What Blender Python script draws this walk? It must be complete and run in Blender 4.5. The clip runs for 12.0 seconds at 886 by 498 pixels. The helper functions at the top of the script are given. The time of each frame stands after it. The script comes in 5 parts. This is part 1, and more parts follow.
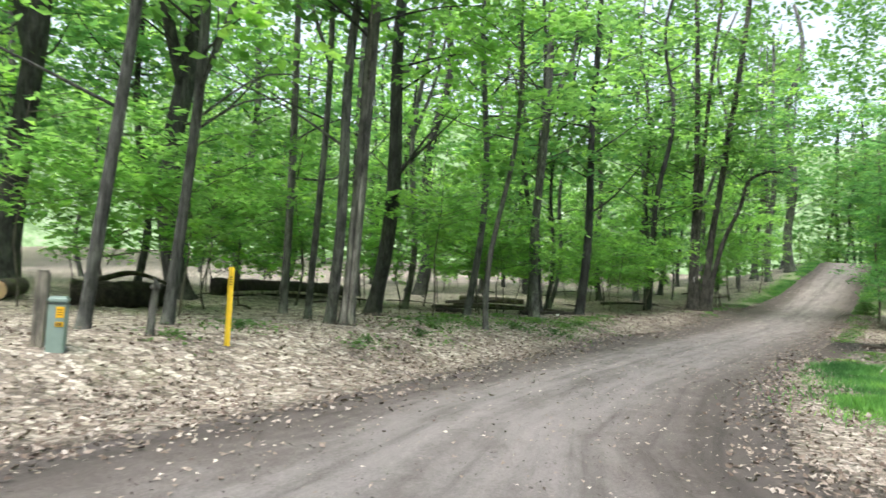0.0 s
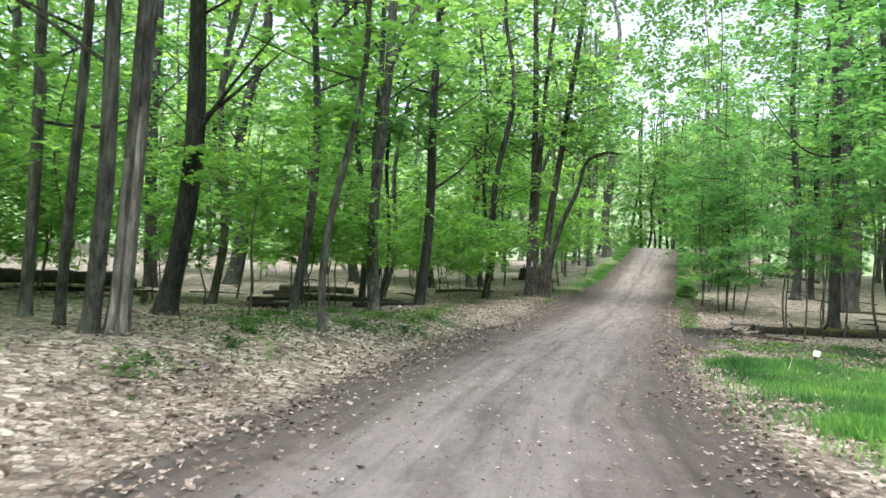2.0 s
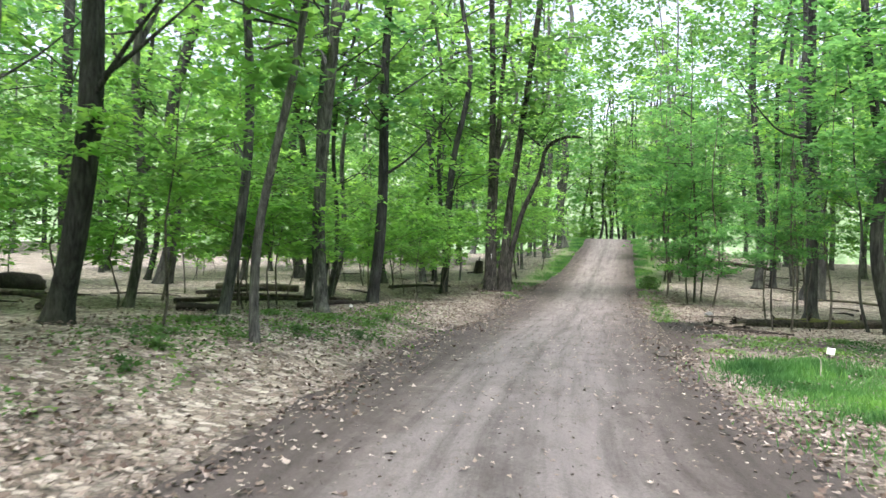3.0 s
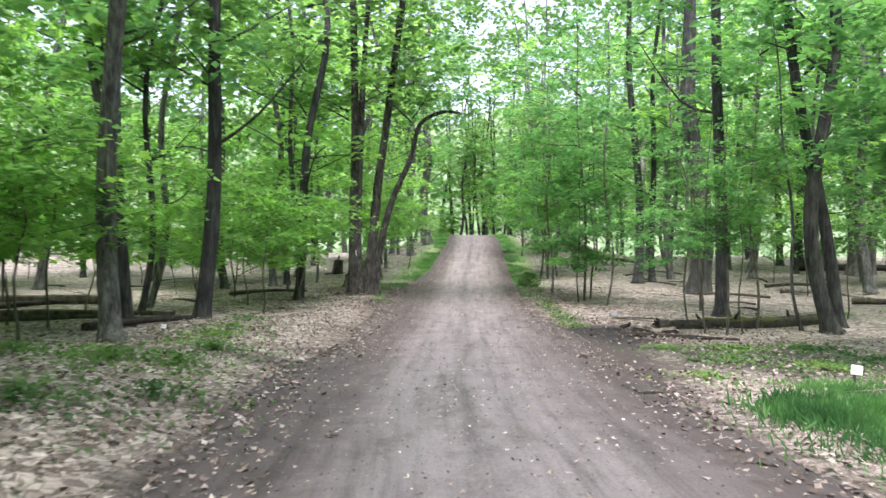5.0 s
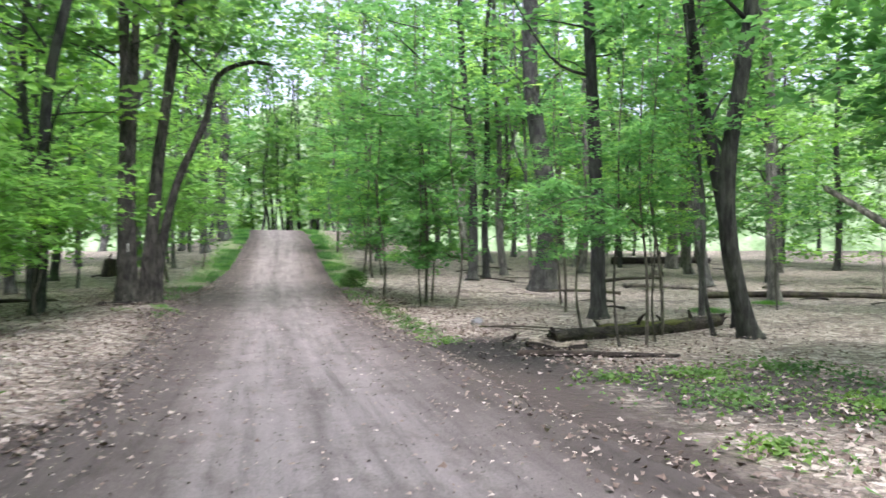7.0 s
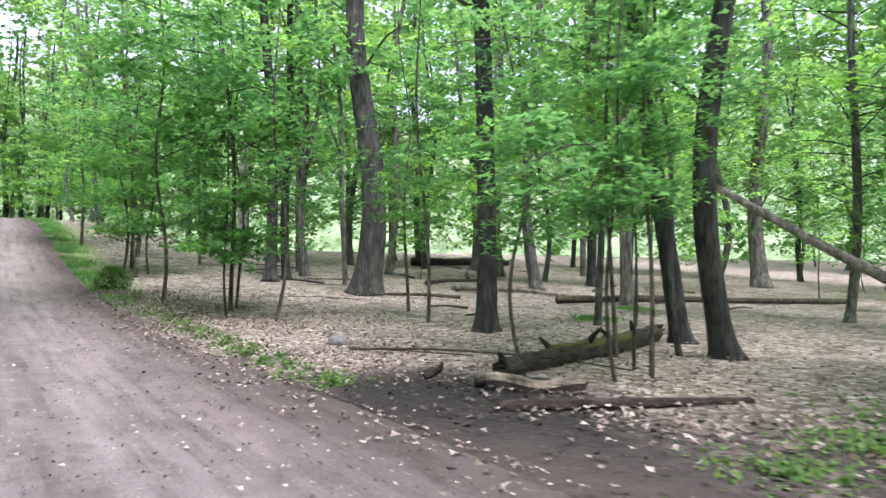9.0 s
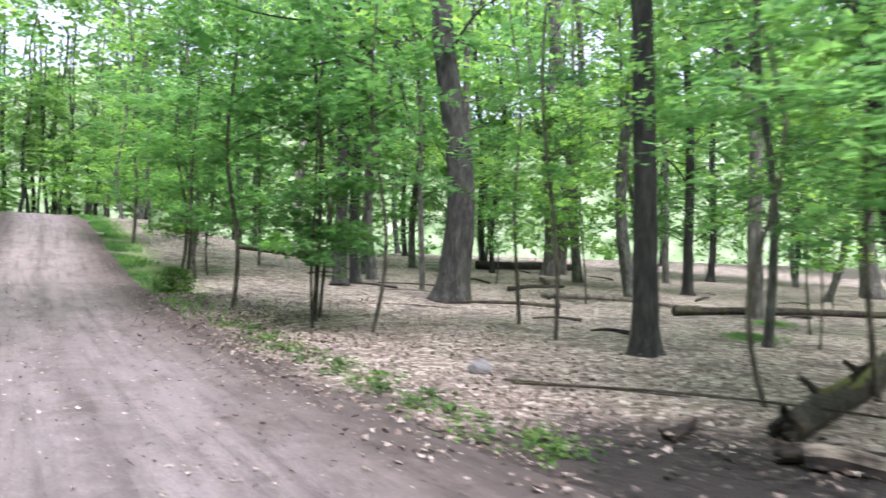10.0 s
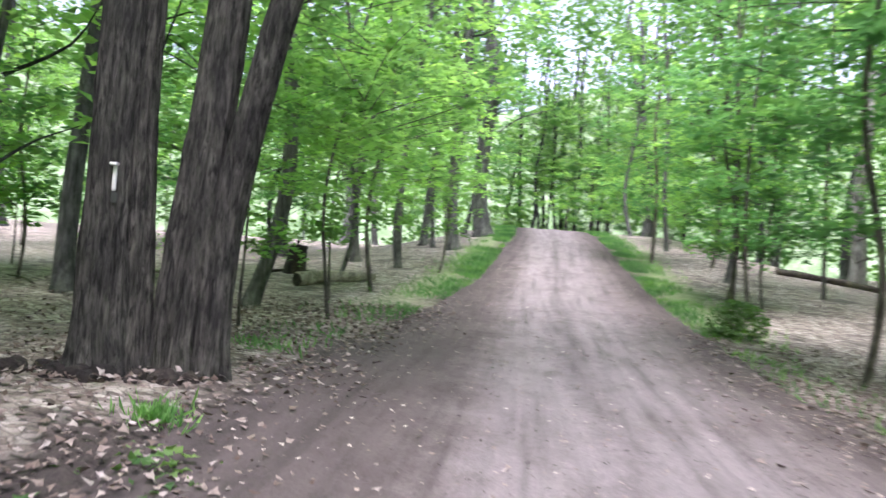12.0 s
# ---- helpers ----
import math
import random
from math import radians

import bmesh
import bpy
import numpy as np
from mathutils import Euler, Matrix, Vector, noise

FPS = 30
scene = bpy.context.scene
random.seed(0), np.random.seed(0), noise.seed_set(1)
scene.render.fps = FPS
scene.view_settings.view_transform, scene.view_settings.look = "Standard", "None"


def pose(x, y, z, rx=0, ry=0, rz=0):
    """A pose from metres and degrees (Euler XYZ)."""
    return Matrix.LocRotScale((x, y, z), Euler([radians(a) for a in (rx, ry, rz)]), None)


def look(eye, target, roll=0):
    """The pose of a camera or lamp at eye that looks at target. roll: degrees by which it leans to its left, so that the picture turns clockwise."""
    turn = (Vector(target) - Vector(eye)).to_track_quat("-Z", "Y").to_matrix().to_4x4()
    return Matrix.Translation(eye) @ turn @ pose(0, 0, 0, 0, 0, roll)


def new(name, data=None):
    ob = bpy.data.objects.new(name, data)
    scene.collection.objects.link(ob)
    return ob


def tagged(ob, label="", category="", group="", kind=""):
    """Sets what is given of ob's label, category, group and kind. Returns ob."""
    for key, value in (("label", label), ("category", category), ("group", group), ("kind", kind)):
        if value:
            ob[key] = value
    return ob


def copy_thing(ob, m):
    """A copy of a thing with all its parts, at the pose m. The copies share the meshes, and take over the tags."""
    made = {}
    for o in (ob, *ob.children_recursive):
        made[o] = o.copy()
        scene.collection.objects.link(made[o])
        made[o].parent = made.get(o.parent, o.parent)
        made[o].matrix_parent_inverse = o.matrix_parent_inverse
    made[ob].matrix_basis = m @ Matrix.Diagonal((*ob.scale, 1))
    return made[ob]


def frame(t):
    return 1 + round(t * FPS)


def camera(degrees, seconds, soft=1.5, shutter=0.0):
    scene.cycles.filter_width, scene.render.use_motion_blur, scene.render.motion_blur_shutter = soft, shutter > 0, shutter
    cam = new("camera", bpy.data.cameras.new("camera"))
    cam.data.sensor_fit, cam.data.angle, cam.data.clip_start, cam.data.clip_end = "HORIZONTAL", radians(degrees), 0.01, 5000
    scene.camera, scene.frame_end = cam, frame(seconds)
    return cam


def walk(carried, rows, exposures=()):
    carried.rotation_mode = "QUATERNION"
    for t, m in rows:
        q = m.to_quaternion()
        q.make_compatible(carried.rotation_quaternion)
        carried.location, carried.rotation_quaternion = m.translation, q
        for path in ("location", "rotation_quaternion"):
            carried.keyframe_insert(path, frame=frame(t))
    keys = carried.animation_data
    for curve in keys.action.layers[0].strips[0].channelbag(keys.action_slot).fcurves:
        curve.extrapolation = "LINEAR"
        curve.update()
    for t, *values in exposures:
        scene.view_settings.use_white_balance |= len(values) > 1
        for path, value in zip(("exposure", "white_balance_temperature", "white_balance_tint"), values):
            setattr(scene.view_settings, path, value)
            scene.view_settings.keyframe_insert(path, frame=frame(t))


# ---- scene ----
cam = camera(63.4, 12.0, shutter=0.35)
SKY = 0.12
PATH = [
    (0, (0.310, 0.498, 1.019), (-5.224, 8.819, 1.373), 3.30),
    (0.5, (-0.209, 1.036, 1.014), (-4.839, 9.892, 1.367), 3.96),
    (1, (-0.697, 1.693, 0.993), (-4.697, 10.851, 1.349), 3.90),
    (1.5, (-1.155, 2.426, 0.976), (-4.748, 11.752, 1.316), 3.02),
    (2, (-1.630, 3.272, 0.973), (-4.897, 12.718, 1.279), 2.83),
    (2.5, (-2.085, 4.225, 0.952), (-5.001, 13.786, 1.226), 2.45),
    (4.5, (-3.431, 8.301, 0.927), (-4.662, 18.221, 1.211), 0.49),
    (5, (-3.694, 9.447, 0.904), (-4.261, 19.426, 1.202), 0.50),
    (5.5, (-3.903, 10.603, 0.891), (-3.979, 20.598, 1.179), 0.80),
    (6, (-4.068, 11.820, 0.892), (-3.825, 21.813, 1.187), 0.80),
    (6.5, (-4.155, 13.035, 0.899), (-3.261, 22.991, 1.188), 0.10),
    (7, (-4.231, 14.244, 0.878), (-2.051, 24.000, 1.154), -0.43),
    (7.5, (-4.318, 15.397, 0.876), (-0.837, 24.768, 1.114), -0.77),
    (9.5, (-4.446, 20.796, 0.726), (0.938, 29.216, 1.064), 0.41),
    (10, (-4.502, 22.220, 0.779), (0.374, 30.944, 1.132), 0.95),
    (10.5, (-4.627, 23.670, 0.821), (-0.882, 32.935, 1.205), 1.91),
    (11, (-4.693, 25.120, 0.842), (-2.531, 34.875, 1.242), 2.87),
    (11.5, (-4.771, 26.570, 0.879), (-4.399, 36.556, 1.262), 3.80),
    (12, (-4.889, 28.000, 0.946), (-6.302, 37.894, 1.282), 4.29),
]
walk(cam, [(t, look(eye, target, roll)) for t, eye, target, roll in PATH], [(0, 1.8, 6450, 10), (5, 2.05, 6200, 21), (7.5, 1.92, 6080, 23), (9.5, 2.02, 6080, 27), (12, 2.2, 5950, 31)])

# ---- world and light ----
world = bpy.data.worlds.new("sky")
scene.world = world
world.use_nodes = True
wn = world.node_tree
sky = wn.nodes.new("ShaderNodeTexSky")
sky.sky_type = "NISHITA"
sky.sun_disc = False
sky.sun_elevation = radians(62)
sky.sun_rotation = radians(192)
sky.air_density, sky.dust_density, sky.ozone_density = 1.0, 3.0, 1.0
wn.nodes["Background"].inputs["Strength"].default_value = SKY
veil = wn.nodes.new("ShaderNodeHueSaturation")  # thin high cloud pales the blue
veil.inputs["Saturation"].default_value = 0.5
wn.links.new(sky.outputs["Color"], veil.inputs["Color"])
wn.links.new(veil.outputs["Color"], wn.nodes["Background"].inputs["Color"])
sun = new("sun", bpy.data.lights.new("sun", "SUN"))
sun.data.energy, sun.data.angle, sun.data.color = 1.3, radians(40), (1.0, 0.96, 0.9)
sun.matrix_world = pose(0, 0, 60, 28, 0, 12)

# ---- materials ----
def node_material(name):
    m = bpy.data.materials.new(name)
    m.use_nodes = True
    return m, m.node_tree.nodes, m.node_tree.links, m.node_tree.nodes["Principled BSDF"]


def add(nodes, kind, **values):
    n = nodes.new(kind)
    for key, value in values.items():
        n.inputs[key].default_value = value
    return n


def ramp(nodes, *stops):
    n = nodes.new("ShaderNodeValToRGB")
    e = n.color_ramp.elements
    while len(e) < len(stops):
        e.new(0.5)
    for el, (pos, col) in zip(e, stops):
        el.position, el.color = pos, (*col, 1)
    return n


def mix(nodes, links, fac, a, b, mode="MIX"):
    n = nodes.new("ShaderNodeMix")
    n.data_type, n.blend_type = "RGBA", mode
    for socket, value in ((n.inputs[0], fac), (n.inputs[6], a), (n.inputs[7], b)):
        if hasattr(value, "links"):
            links.new(value, socket)
        elif isinstance(value, tuple):
            socket.default_value = (*value, 1)
        else:
            socket.default_value = value
    return n.outputs[2]


def coords(nodes, links, scale, kind="Object"):
    tc, mp = nodes.new("ShaderNodeTexCoord"), nodes.new("ShaderNodeMapping")
    mp.inputs["Scale"].default_value = scale
    links.new(tc.outputs[kind], mp.inputs["Vector"])
    return mp.outputs["Vector"]


def bark_material(name, dark, light, lichen=(0.16, 0.18, 0.12), lichen_amount=0.35, furrow=(26, 26, 2.2), crisp=0.14):
    m, nodes, links, bsdf = node_material(name)
    v = coords(nodes, links, furrow)
    fine = add(nodes, "ShaderNodeTexNoise", Scale=1.0, Detail=6.0, Roughness=0.7, Distortion=0.6)
    links.new(v, fine.inputs["Vector"])
    r = ramp(nodes, (0.5 - crisp, dark), (0.5 + crisp, light))
    links.new(fine.outputs["Fac"], r.inputs["Fac"])
    v2 = coords(nodes, links, (2.2, 2.2, 1.1))
    big = add(nodes, "ShaderNodeTexNoise", Scale=1.0, Detail=5.0, Roughness=0.65)
    links.new(v2, big.inputs["Vector"])
    spots = ramp(nodes, (0.5, (0, 0, 0)), (0.68, (lichen_amount,) * 3))
    links.new(big.outputs["Fac"], spots.inputs["Fac"])
    col = mix(nodes, links, spots.outputs["Color"], r.outputs["Color"], lichen)
    v3 = coords(nodes, links, (7, 7, 2.6))
    stain = add(nodes, "ShaderNodeTexNoise", Scale=1.0, Detail=4.0, Roughness=0.6)
    links.new(v3, stain.inputs["Vector"])
    tone3 = ramp(nodes, (0.34, (0.42, 0.42, 0.43)), (0.66, (1.45, 1.45, 1.42)))
    links.new(stain.outputs["Fac"], tone3.inputs["Fac"])
    col = mix(nodes, links, 1.0, col, tone3.outputs["Color"], "MULTIPLY")
    info = nodes.new("ShaderNodeObjectInfo")
    tone = ramp(nodes, (0.0, (0.72, 0.72, 0.75)), (1.0, (1.22, 1.2, 1.17)))
    links.new(info.outputs["Random"], tone.inputs["Fac"])
    links.new(mix(nodes, links, 1.0, col, tone.outputs["Color"], "MULTIPLY"), bsdf.inputs["Base Color"])
    bsdf.inputs["Roughness"].default_value = 0.92
    bump = add(nodes, "ShaderNodeBump", Strength=1.0, Distance=0.05)
    links.new(fine.outputs["Fac"], bump.inputs["Height"])
    links.new(bump.outputs["Normal"], bsdf.inputs["Normal"])
    return m


def leaf_material(name, dark, light, through_light, amount=0.5):
    m, nodes, links, bsdf = node_material(name)
    geo = nodes.new("ShaderNodeNewGeometry")
    r = ramp(nodes, (0.0, dark), (1.0, light))
    links.new(geo.outputs["Random Per Island"], r.inputs["Fac"])
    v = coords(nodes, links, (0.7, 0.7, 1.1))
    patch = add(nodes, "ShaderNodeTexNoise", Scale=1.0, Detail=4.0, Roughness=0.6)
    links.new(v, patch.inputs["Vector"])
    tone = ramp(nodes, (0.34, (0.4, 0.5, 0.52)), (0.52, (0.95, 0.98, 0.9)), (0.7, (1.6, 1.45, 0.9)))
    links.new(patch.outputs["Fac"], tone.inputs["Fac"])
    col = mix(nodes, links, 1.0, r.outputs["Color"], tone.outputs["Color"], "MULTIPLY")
    links.new(col, bsdf.inputs["Base Color"])
    bsdf.inputs["Roughness"].default_value = 0.6
    bsdf.inputs["Specular IOR Level"].default_value = 0.22
    tr = nodes.new("ShaderNodeBsdfTranslucent")
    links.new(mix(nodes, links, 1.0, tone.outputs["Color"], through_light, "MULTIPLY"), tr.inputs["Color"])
    sh = nodes.new("ShaderNodeMixShader")
    sh.inputs[0].default_value = amount
    links.new(bsdf.outputs[0], sh.inputs[1])
    links.new(tr.outputs[0], sh.inputs[2])
    links.new(sh.outputs[0], nodes["Material Output"].inputs["Surface"])
    return m


def plain_material(name, colour, rough=0.7, grain=14.0, spread=0.25, bump_by=0.2, metal=0.0):
    m, nodes, links, bsdf = node_material(name)
    v = coords(nodes, links, (grain, grain, grain))
    n = add(nodes, "ShaderNodeTexNoise", Scale=1.0, Detail=5.0, Roughness=0.65)
    links.new(v, n.inputs["Vector"])
    a = tuple(c * (1 - spread) for c in colour)
    b = tuple(min(1, c * (1 + spread)) for c in colour)
    r = ramp(nodes, (0.3, a), (0.7, b))
    links.new(n.outputs["Fac"], r.inputs["Fac"])
    links.new(r.outputs["Color"], bsdf.inputs["Base Color"])
    bsdf.inputs["Roughness"].default_value, bsdf.inputs["Metallic"].default_value = rough, metal
    bump = add(nodes, "ShaderNodeBump", Strength=bump_by, Distance=0.01)
    links.new(n.outputs["Fac"], bump.inputs["Height"])
    links.new(bump.outputs["Normal"], bsdf.inputs["Normal"])
    return m


def litter_material(name, stops, rough=0.8):
    """Dry leaves, each of its own brown."""
    m, nodes, links, bsdf = node_material(name)
    geo = nodes.new("ShaderNodeNewGeometry")
    r = ramp(nodes, *stops)
    links.new(geo.outputs["Random Per Island"], r.inputs["Fac"])
    v = coords(nodes, links, (40, 40, 40))
    n = add(nodes, "ShaderNodeTexNoise", Scale=1.0, Detail=3.0)
    links.new(v, n.inputs["Vector"])
    t = ramp(nodes, (0.3, (0.75,) * 3), (0.7, (1.15,) * 3))
    links.new(n.outputs["Fac"], t.inputs["Fac"])
    links.new(mix(nodes, links, 1.0, r.outputs["Color"], t.outputs["Color"], "MULTIPLY"), bsdf.inputs["Base Color"])
    bsdf.inputs["Roughness"].default_value = rough
    return m


def ground_material():
    """Leaf litter over soil, bare dark soil by the road, a tint of moss and weeds."""
    m, nodes, links, bsdf = node_material("forest_floor")
    v = coords(nodes, links, (1, 1, 1))
    cell = add(nodes, "ShaderNodeTexVoronoi", Scale=13.0, Randomness=1.0)
    warp = add(nodes, "ShaderNodeTexNoise", Scale=6.0, Detail=4.0)
    links.new(v, warp.inputs["Vector"])
    mx = mix(nodes, links, 0.12, v, warp.outputs["Color"])
    links.new(mx, cell.inputs["Vector"])
    sep = nodes.new("ShaderNodeSeparateColor")
    links.new(cell.outputs["Color"], sep.inputs["Color"])
    litter = ramp(nodes, (0.0, (0.12, 0.096, 0.078)), (0.35, (0.24, 0.202, 0.166)), (0.7, (0.36, 0.315, 0.265)), (1.0, (0.5, 0.455, 0.395)))
    links.new(sep.outputs["Red"], litter.inputs["Fac"])
    fine = add(nodes, "ShaderNodeTexNoise", Scale=60.0, Detail=5.0, Roughness=0.7)
    links.new(v, fine.inputs["Vector"])
    soil = ramp(nodes, (0.3, (0.025, 0.02, 0.018)), (0.7, (0.085, 0.067, 0.058)))
    links.new(fine.outputs["Fac"], soil.inputs["Fac"])
    patch = add(nodes, "ShaderNodeTexNoise", Scale=0.9, Detail=6.0, Roughness=0.7)
    links.new(v, patch.inputs["Vector"])
    at = nodes.new("ShaderNodeAttribute")
    at.attribute_name = "road_distance"
    summed = nodes.new("ShaderNodeMath")
    summed.operation = "MULTIPLY_ADD"
    links.new(patch.outputs["Fac"], summed.inputs[0])
    summed.inputs[1].default_value = 1.4
    links.new(at.outputs["Fac"], summed.inputs[2])
    bare = ramp(nodes, (0.0, (1, 1, 1)), (1.0, (0, 0, 0)))
    scaled = nodes.new("ShaderNodeMapRange")
    scaled.inputs["From Min"].default_value, scaled.inputs["From Max"].default_value = 0.55, 1.3
    links.new(summed.outputs[0], scaled.inputs["Value"])
    links.new(scaled.outputs["Result"], bare.inputs["Fac"])
    holes = ramp(nodes, (0.36, (0.7,) * 3), (0.5, (0.0,) * 3))
    links.new(patch.outputs["Fac"], holes.inputs["Fac"])
    a = mix(nodes, links, holes.outputs["Color"], litter.outputs["Color"], soil.outputs["Color"])
    green = add(nodes, "ShaderNodeTexNoise", Scale=0.35, Detail=7.0, Roughness=0.75)
    links.new(v, green.inputs["Vector"])
    edge = add(nodes, "ShaderNodeTexVoronoi", Scale=13.0, Randomness=1.0)
    edge.feature = "DISTANCE_TO_EDGE"
    links.new(mx, edge.inputs["Vector"])
    gaps = ramp(nodes, (0.0, (0.45,) * 3), (0.12, (1.1,) * 3))
    links.new(edge.outputs["Distance"], gaps.inputs["Fac"])
    a = mix(nodes, links, 1.0, a, gaps.outputs["Color"], "MULTIPLY")
    grain = ramp(nodes, (0.3, (0.75,) * 3), (0.7, (1.35,) * 3))
    links.new(fine.outputs["Fac"], grain.inputs["Fac"])
    a = mix(nodes, links, 1.0, a, grain.outputs["Color"], "MULTIPLY")
    gmask = ramp(nodes, (0.58, (0,) * 3), (0.7, (0.3,) * 3))
    links.new(green.outputs["Fac"], gmask.inputs["Fac"])
    a = mix(nodes, links, gmask.outputs["Color"], a, (0.16, 0.19, 0.08))
    verge = nodes.new("ShaderNodeAttribute")
    verge.attribute_name = "verge"
    a = mix(nodes, links, verge.outputs["Fac"], a, (0.2, 0.29, 0.1))
    a = mix(nodes, links, bare.outputs["Color"], a, soil.outputs["Color"])
    mud = nodes.new("ShaderNodeAttribute")
    mud.attribute_name = "mud"
    black = ramp(nodes, (0.3, (0.005, 0.0042, 0.004)), (0.7, (0.018, 0.015, 0.0135)))
    links.new(fine.outputs["Fac"], black.inputs["Fac"])
    a = mix(nodes, links, mud.outputs["Fac"], a, black.outputs["Color"])
    links.new(a, bsdf.inputs["Base Color"])
    bsdf.inputs["Roughness"].default_value = 0.95
    bump = add(nodes, "ShaderNodeBump", Strength=0.7, Distance=0.03)
    links.new(cell.outputs["Distance"], bump.inputs["Height"])
    bump2 = add(nodes, "ShaderNodeBump", Strength=0.5, Distance=0.02)
    links.new(fine.outputs["Fac"], bump2.inputs["Height"])
    links.new(bump.outputs["Normal"], bump2.inputs["Normal"])
    links.new(bump2.outputs["Normal"], bsdf.inputs["Normal"])
    return m


def road_material():
    """Packed grey dirt with wheel tracks, browner and darker to the shoulders."""
    m, nodes, links, bsdf = node_material("packed_dirt")
    v = coords(nodes, links, (1, 1, 1))
    uv = nodes.new("ShaderNodeUVMap")
    uv.uv_map = "across"
    sep = nodes.new("ShaderNodeSeparateXYZ")
    links.new(uv.outputs["UV"], sep.inputs["Vector"])
    wob = add(nodes, "ShaderNodeTexNoise", Scale=0.5, Detail=6.0, Roughness=0.65)
    links.new(v, wob.inputs["Vector"])
    shift = nodes.new("ShaderNodeMath")
    shift.operation = "MULTIPLY_ADD"
    links.new(wob.outputs["Fac"], shift.inputs[0])
    shift.inputs[1].default_value = 0.2
    links.new(sep.outputs["X"], shift.inputs[2])
    # across: 0.1 .. 1.1 once shifted
    ragged = add(nodes, "ShaderNodeTexNoise", Scale=3.5, Detail=7.0, Roughness=0.75)
    links.new(v, ragged.inputs["Vector"])
    torn = nodes.new("ShaderNodeMath")
    torn.operation = "MULTIPLY_ADD"
    links.new(ragged.outputs["Fac"], torn.inputs[0])
    torn.inputs[1].default_value = 0.24
    links.new(shift.outputs[0], torn.inputs[2])
    back = nodes.new("ShaderNodeMath")
    back.operation = "SUBTRACT"
    links.new(torn.outputs[0], back.inputs[0])
    back.inputs[1].default_value = 0.12
    bands = ramp(nodes, (0.0, (0.06, 0.05, 0.047)), (0.22, (0.076, 0.064, 0.06)), (0.3, (0.115, 0.1, 0.096)), (0.38, (0.16, 0.146, 0.143)), (0.5, (0.17, 0.156, 0.154)), (0.56, (0.12, 0.108, 0.106)), (0.64, (0.165, 0.151, 0.149)), (0.78, (0.158, 0.143, 0.141)), (0.88, (0.12, 0.105, 0.102)), (1.0, (0.085, 0.072, 0.068)), (1.1, (0.066, 0.055, 0.051)))
    links.new(back.outputs[0], bands.inputs["Fac"])
    run = nodes.new("ShaderNodeMapping")
    run.inputs["Scale"].default_value = (22.0, 2.6, 1.0)
    links.new(uv.outputs["UV"], run.inputs["Vector"])
    st = run.outputs["Vector"]
    streak = add(nodes, "ShaderNodeTexNoise", Scale=1.0, Detail=5.0, Roughness=0.6)
    links.new(st, streak.inputs["Vector"])
    r1 = ramp(nodes, (0.3, (0.6, 0.59, 0.58)), (0.48, (0.98, 0.98, 0.98)), (0.72, (1.22, 1.21, 1.21)))
    links.new(streak.outputs["Fac"], r1.inputs["Fac"])
    fine = add(nodes, "ShaderNodeTexNoise", Scale=45.0, Detail=6.0, Roughness=0.75)
    links.new(v, fine.inputs["Vector"])
    r2 = ramp(nodes, (0.25, (0.55, 0.54, 0.53)), (0.75, (1.4, 1.4, 1.4)))
    links.new(fine.outputs["Fac"], r2.inputs["Fac"])
    c = mix(nodes, links, 1.0, bands.outputs["Color"], r1.outputs["Color"], "MULTIPLY")
    c = mix(nodes, links, 1.0, c, r2.outputs["Color"], "MULTIPLY")
    long = nodes.new("ShaderNodeMapping")
    long.inputs["Scale"].default_value = (9.0, 9.0, 1.0)
    links.new(uv.outputs["UV"], long.inputs["Vector"])
    blot = add(nodes, "ShaderNodeTexNoise", Scale=1.0, Detail=8.0, Roughness=0.72)
    links.new(long.outputs["Vector"], blot.inputs["Vector"])
    r3 = ramp(nodes, (0.36, (0.7, 0.68, 0.66)), (0.5, (1.0, 1.0, 1.0)), (0.68, (1.12, 1.12, 1.12)))
    links.new(blot.outputs["Fac"], r3.inputs["Fac"])
    c = mix(nodes, links, 1.0, c, r3.outputs["Color"], "MULTIPLY")
    # pinker gravel on the climb, brightened as well in place of open-sky light
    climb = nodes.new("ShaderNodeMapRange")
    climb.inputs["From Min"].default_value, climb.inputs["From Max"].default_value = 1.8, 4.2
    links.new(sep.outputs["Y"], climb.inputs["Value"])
    pink_and_light = ramp(nodes, (0.0, (1, 1, 1)), (1.0, (1.36, 1.3, 1.29)))
    links.new(climb.outputs["Result"], pink_and_light.inputs["Fac"])
    c = mix(nodes, links, 1.0, c, pink_and_light.outputs["Color"], "MULTIPLY")
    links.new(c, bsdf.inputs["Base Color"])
    bsdf.inputs["Roughness"].default_value = 0.9
    bump = add(nodes, "ShaderNodeBump", Strength=0.5, Distance=0.015)
    links.new(fine.outputs["Fac"], bump.inputs["Height"])
    links.new(bump.outputs["Normal"], bsdf.inputs["Normal"])
    return m


BARK = bark_material("bark_grey_brown", (0.03, 0.032, 0.03), (0.17, 0.176, 0.166))
BARK_DARK = bark_material("bark_dark", (0.0135, 0.0145, 0.0138), (0.076, 0.08, 0.075), lichen_amount=0.2)
BARK_OLD = bark_material("bark_old_furrowed", (0.012, 0.0115, 0.0095), (0.15, 0.143, 0.122), lichen_amount=0.12, furrow=(30, 30, 5.0), crisp=0.11)
BARK_PALE = bark_material("bark_pale_shaggy", (0.2, 0.19, 0.175), (0.48, 0.46, 0.43), furrow=(20, 20, 1.6), lichen_amount=0.25)
BARK_GREY = bark_material("bark_pale_grey", (0.05, 0.049, 0.046), (0.25, 0.24, 0.225), lichen=(0.22, 0.24, 0.18))
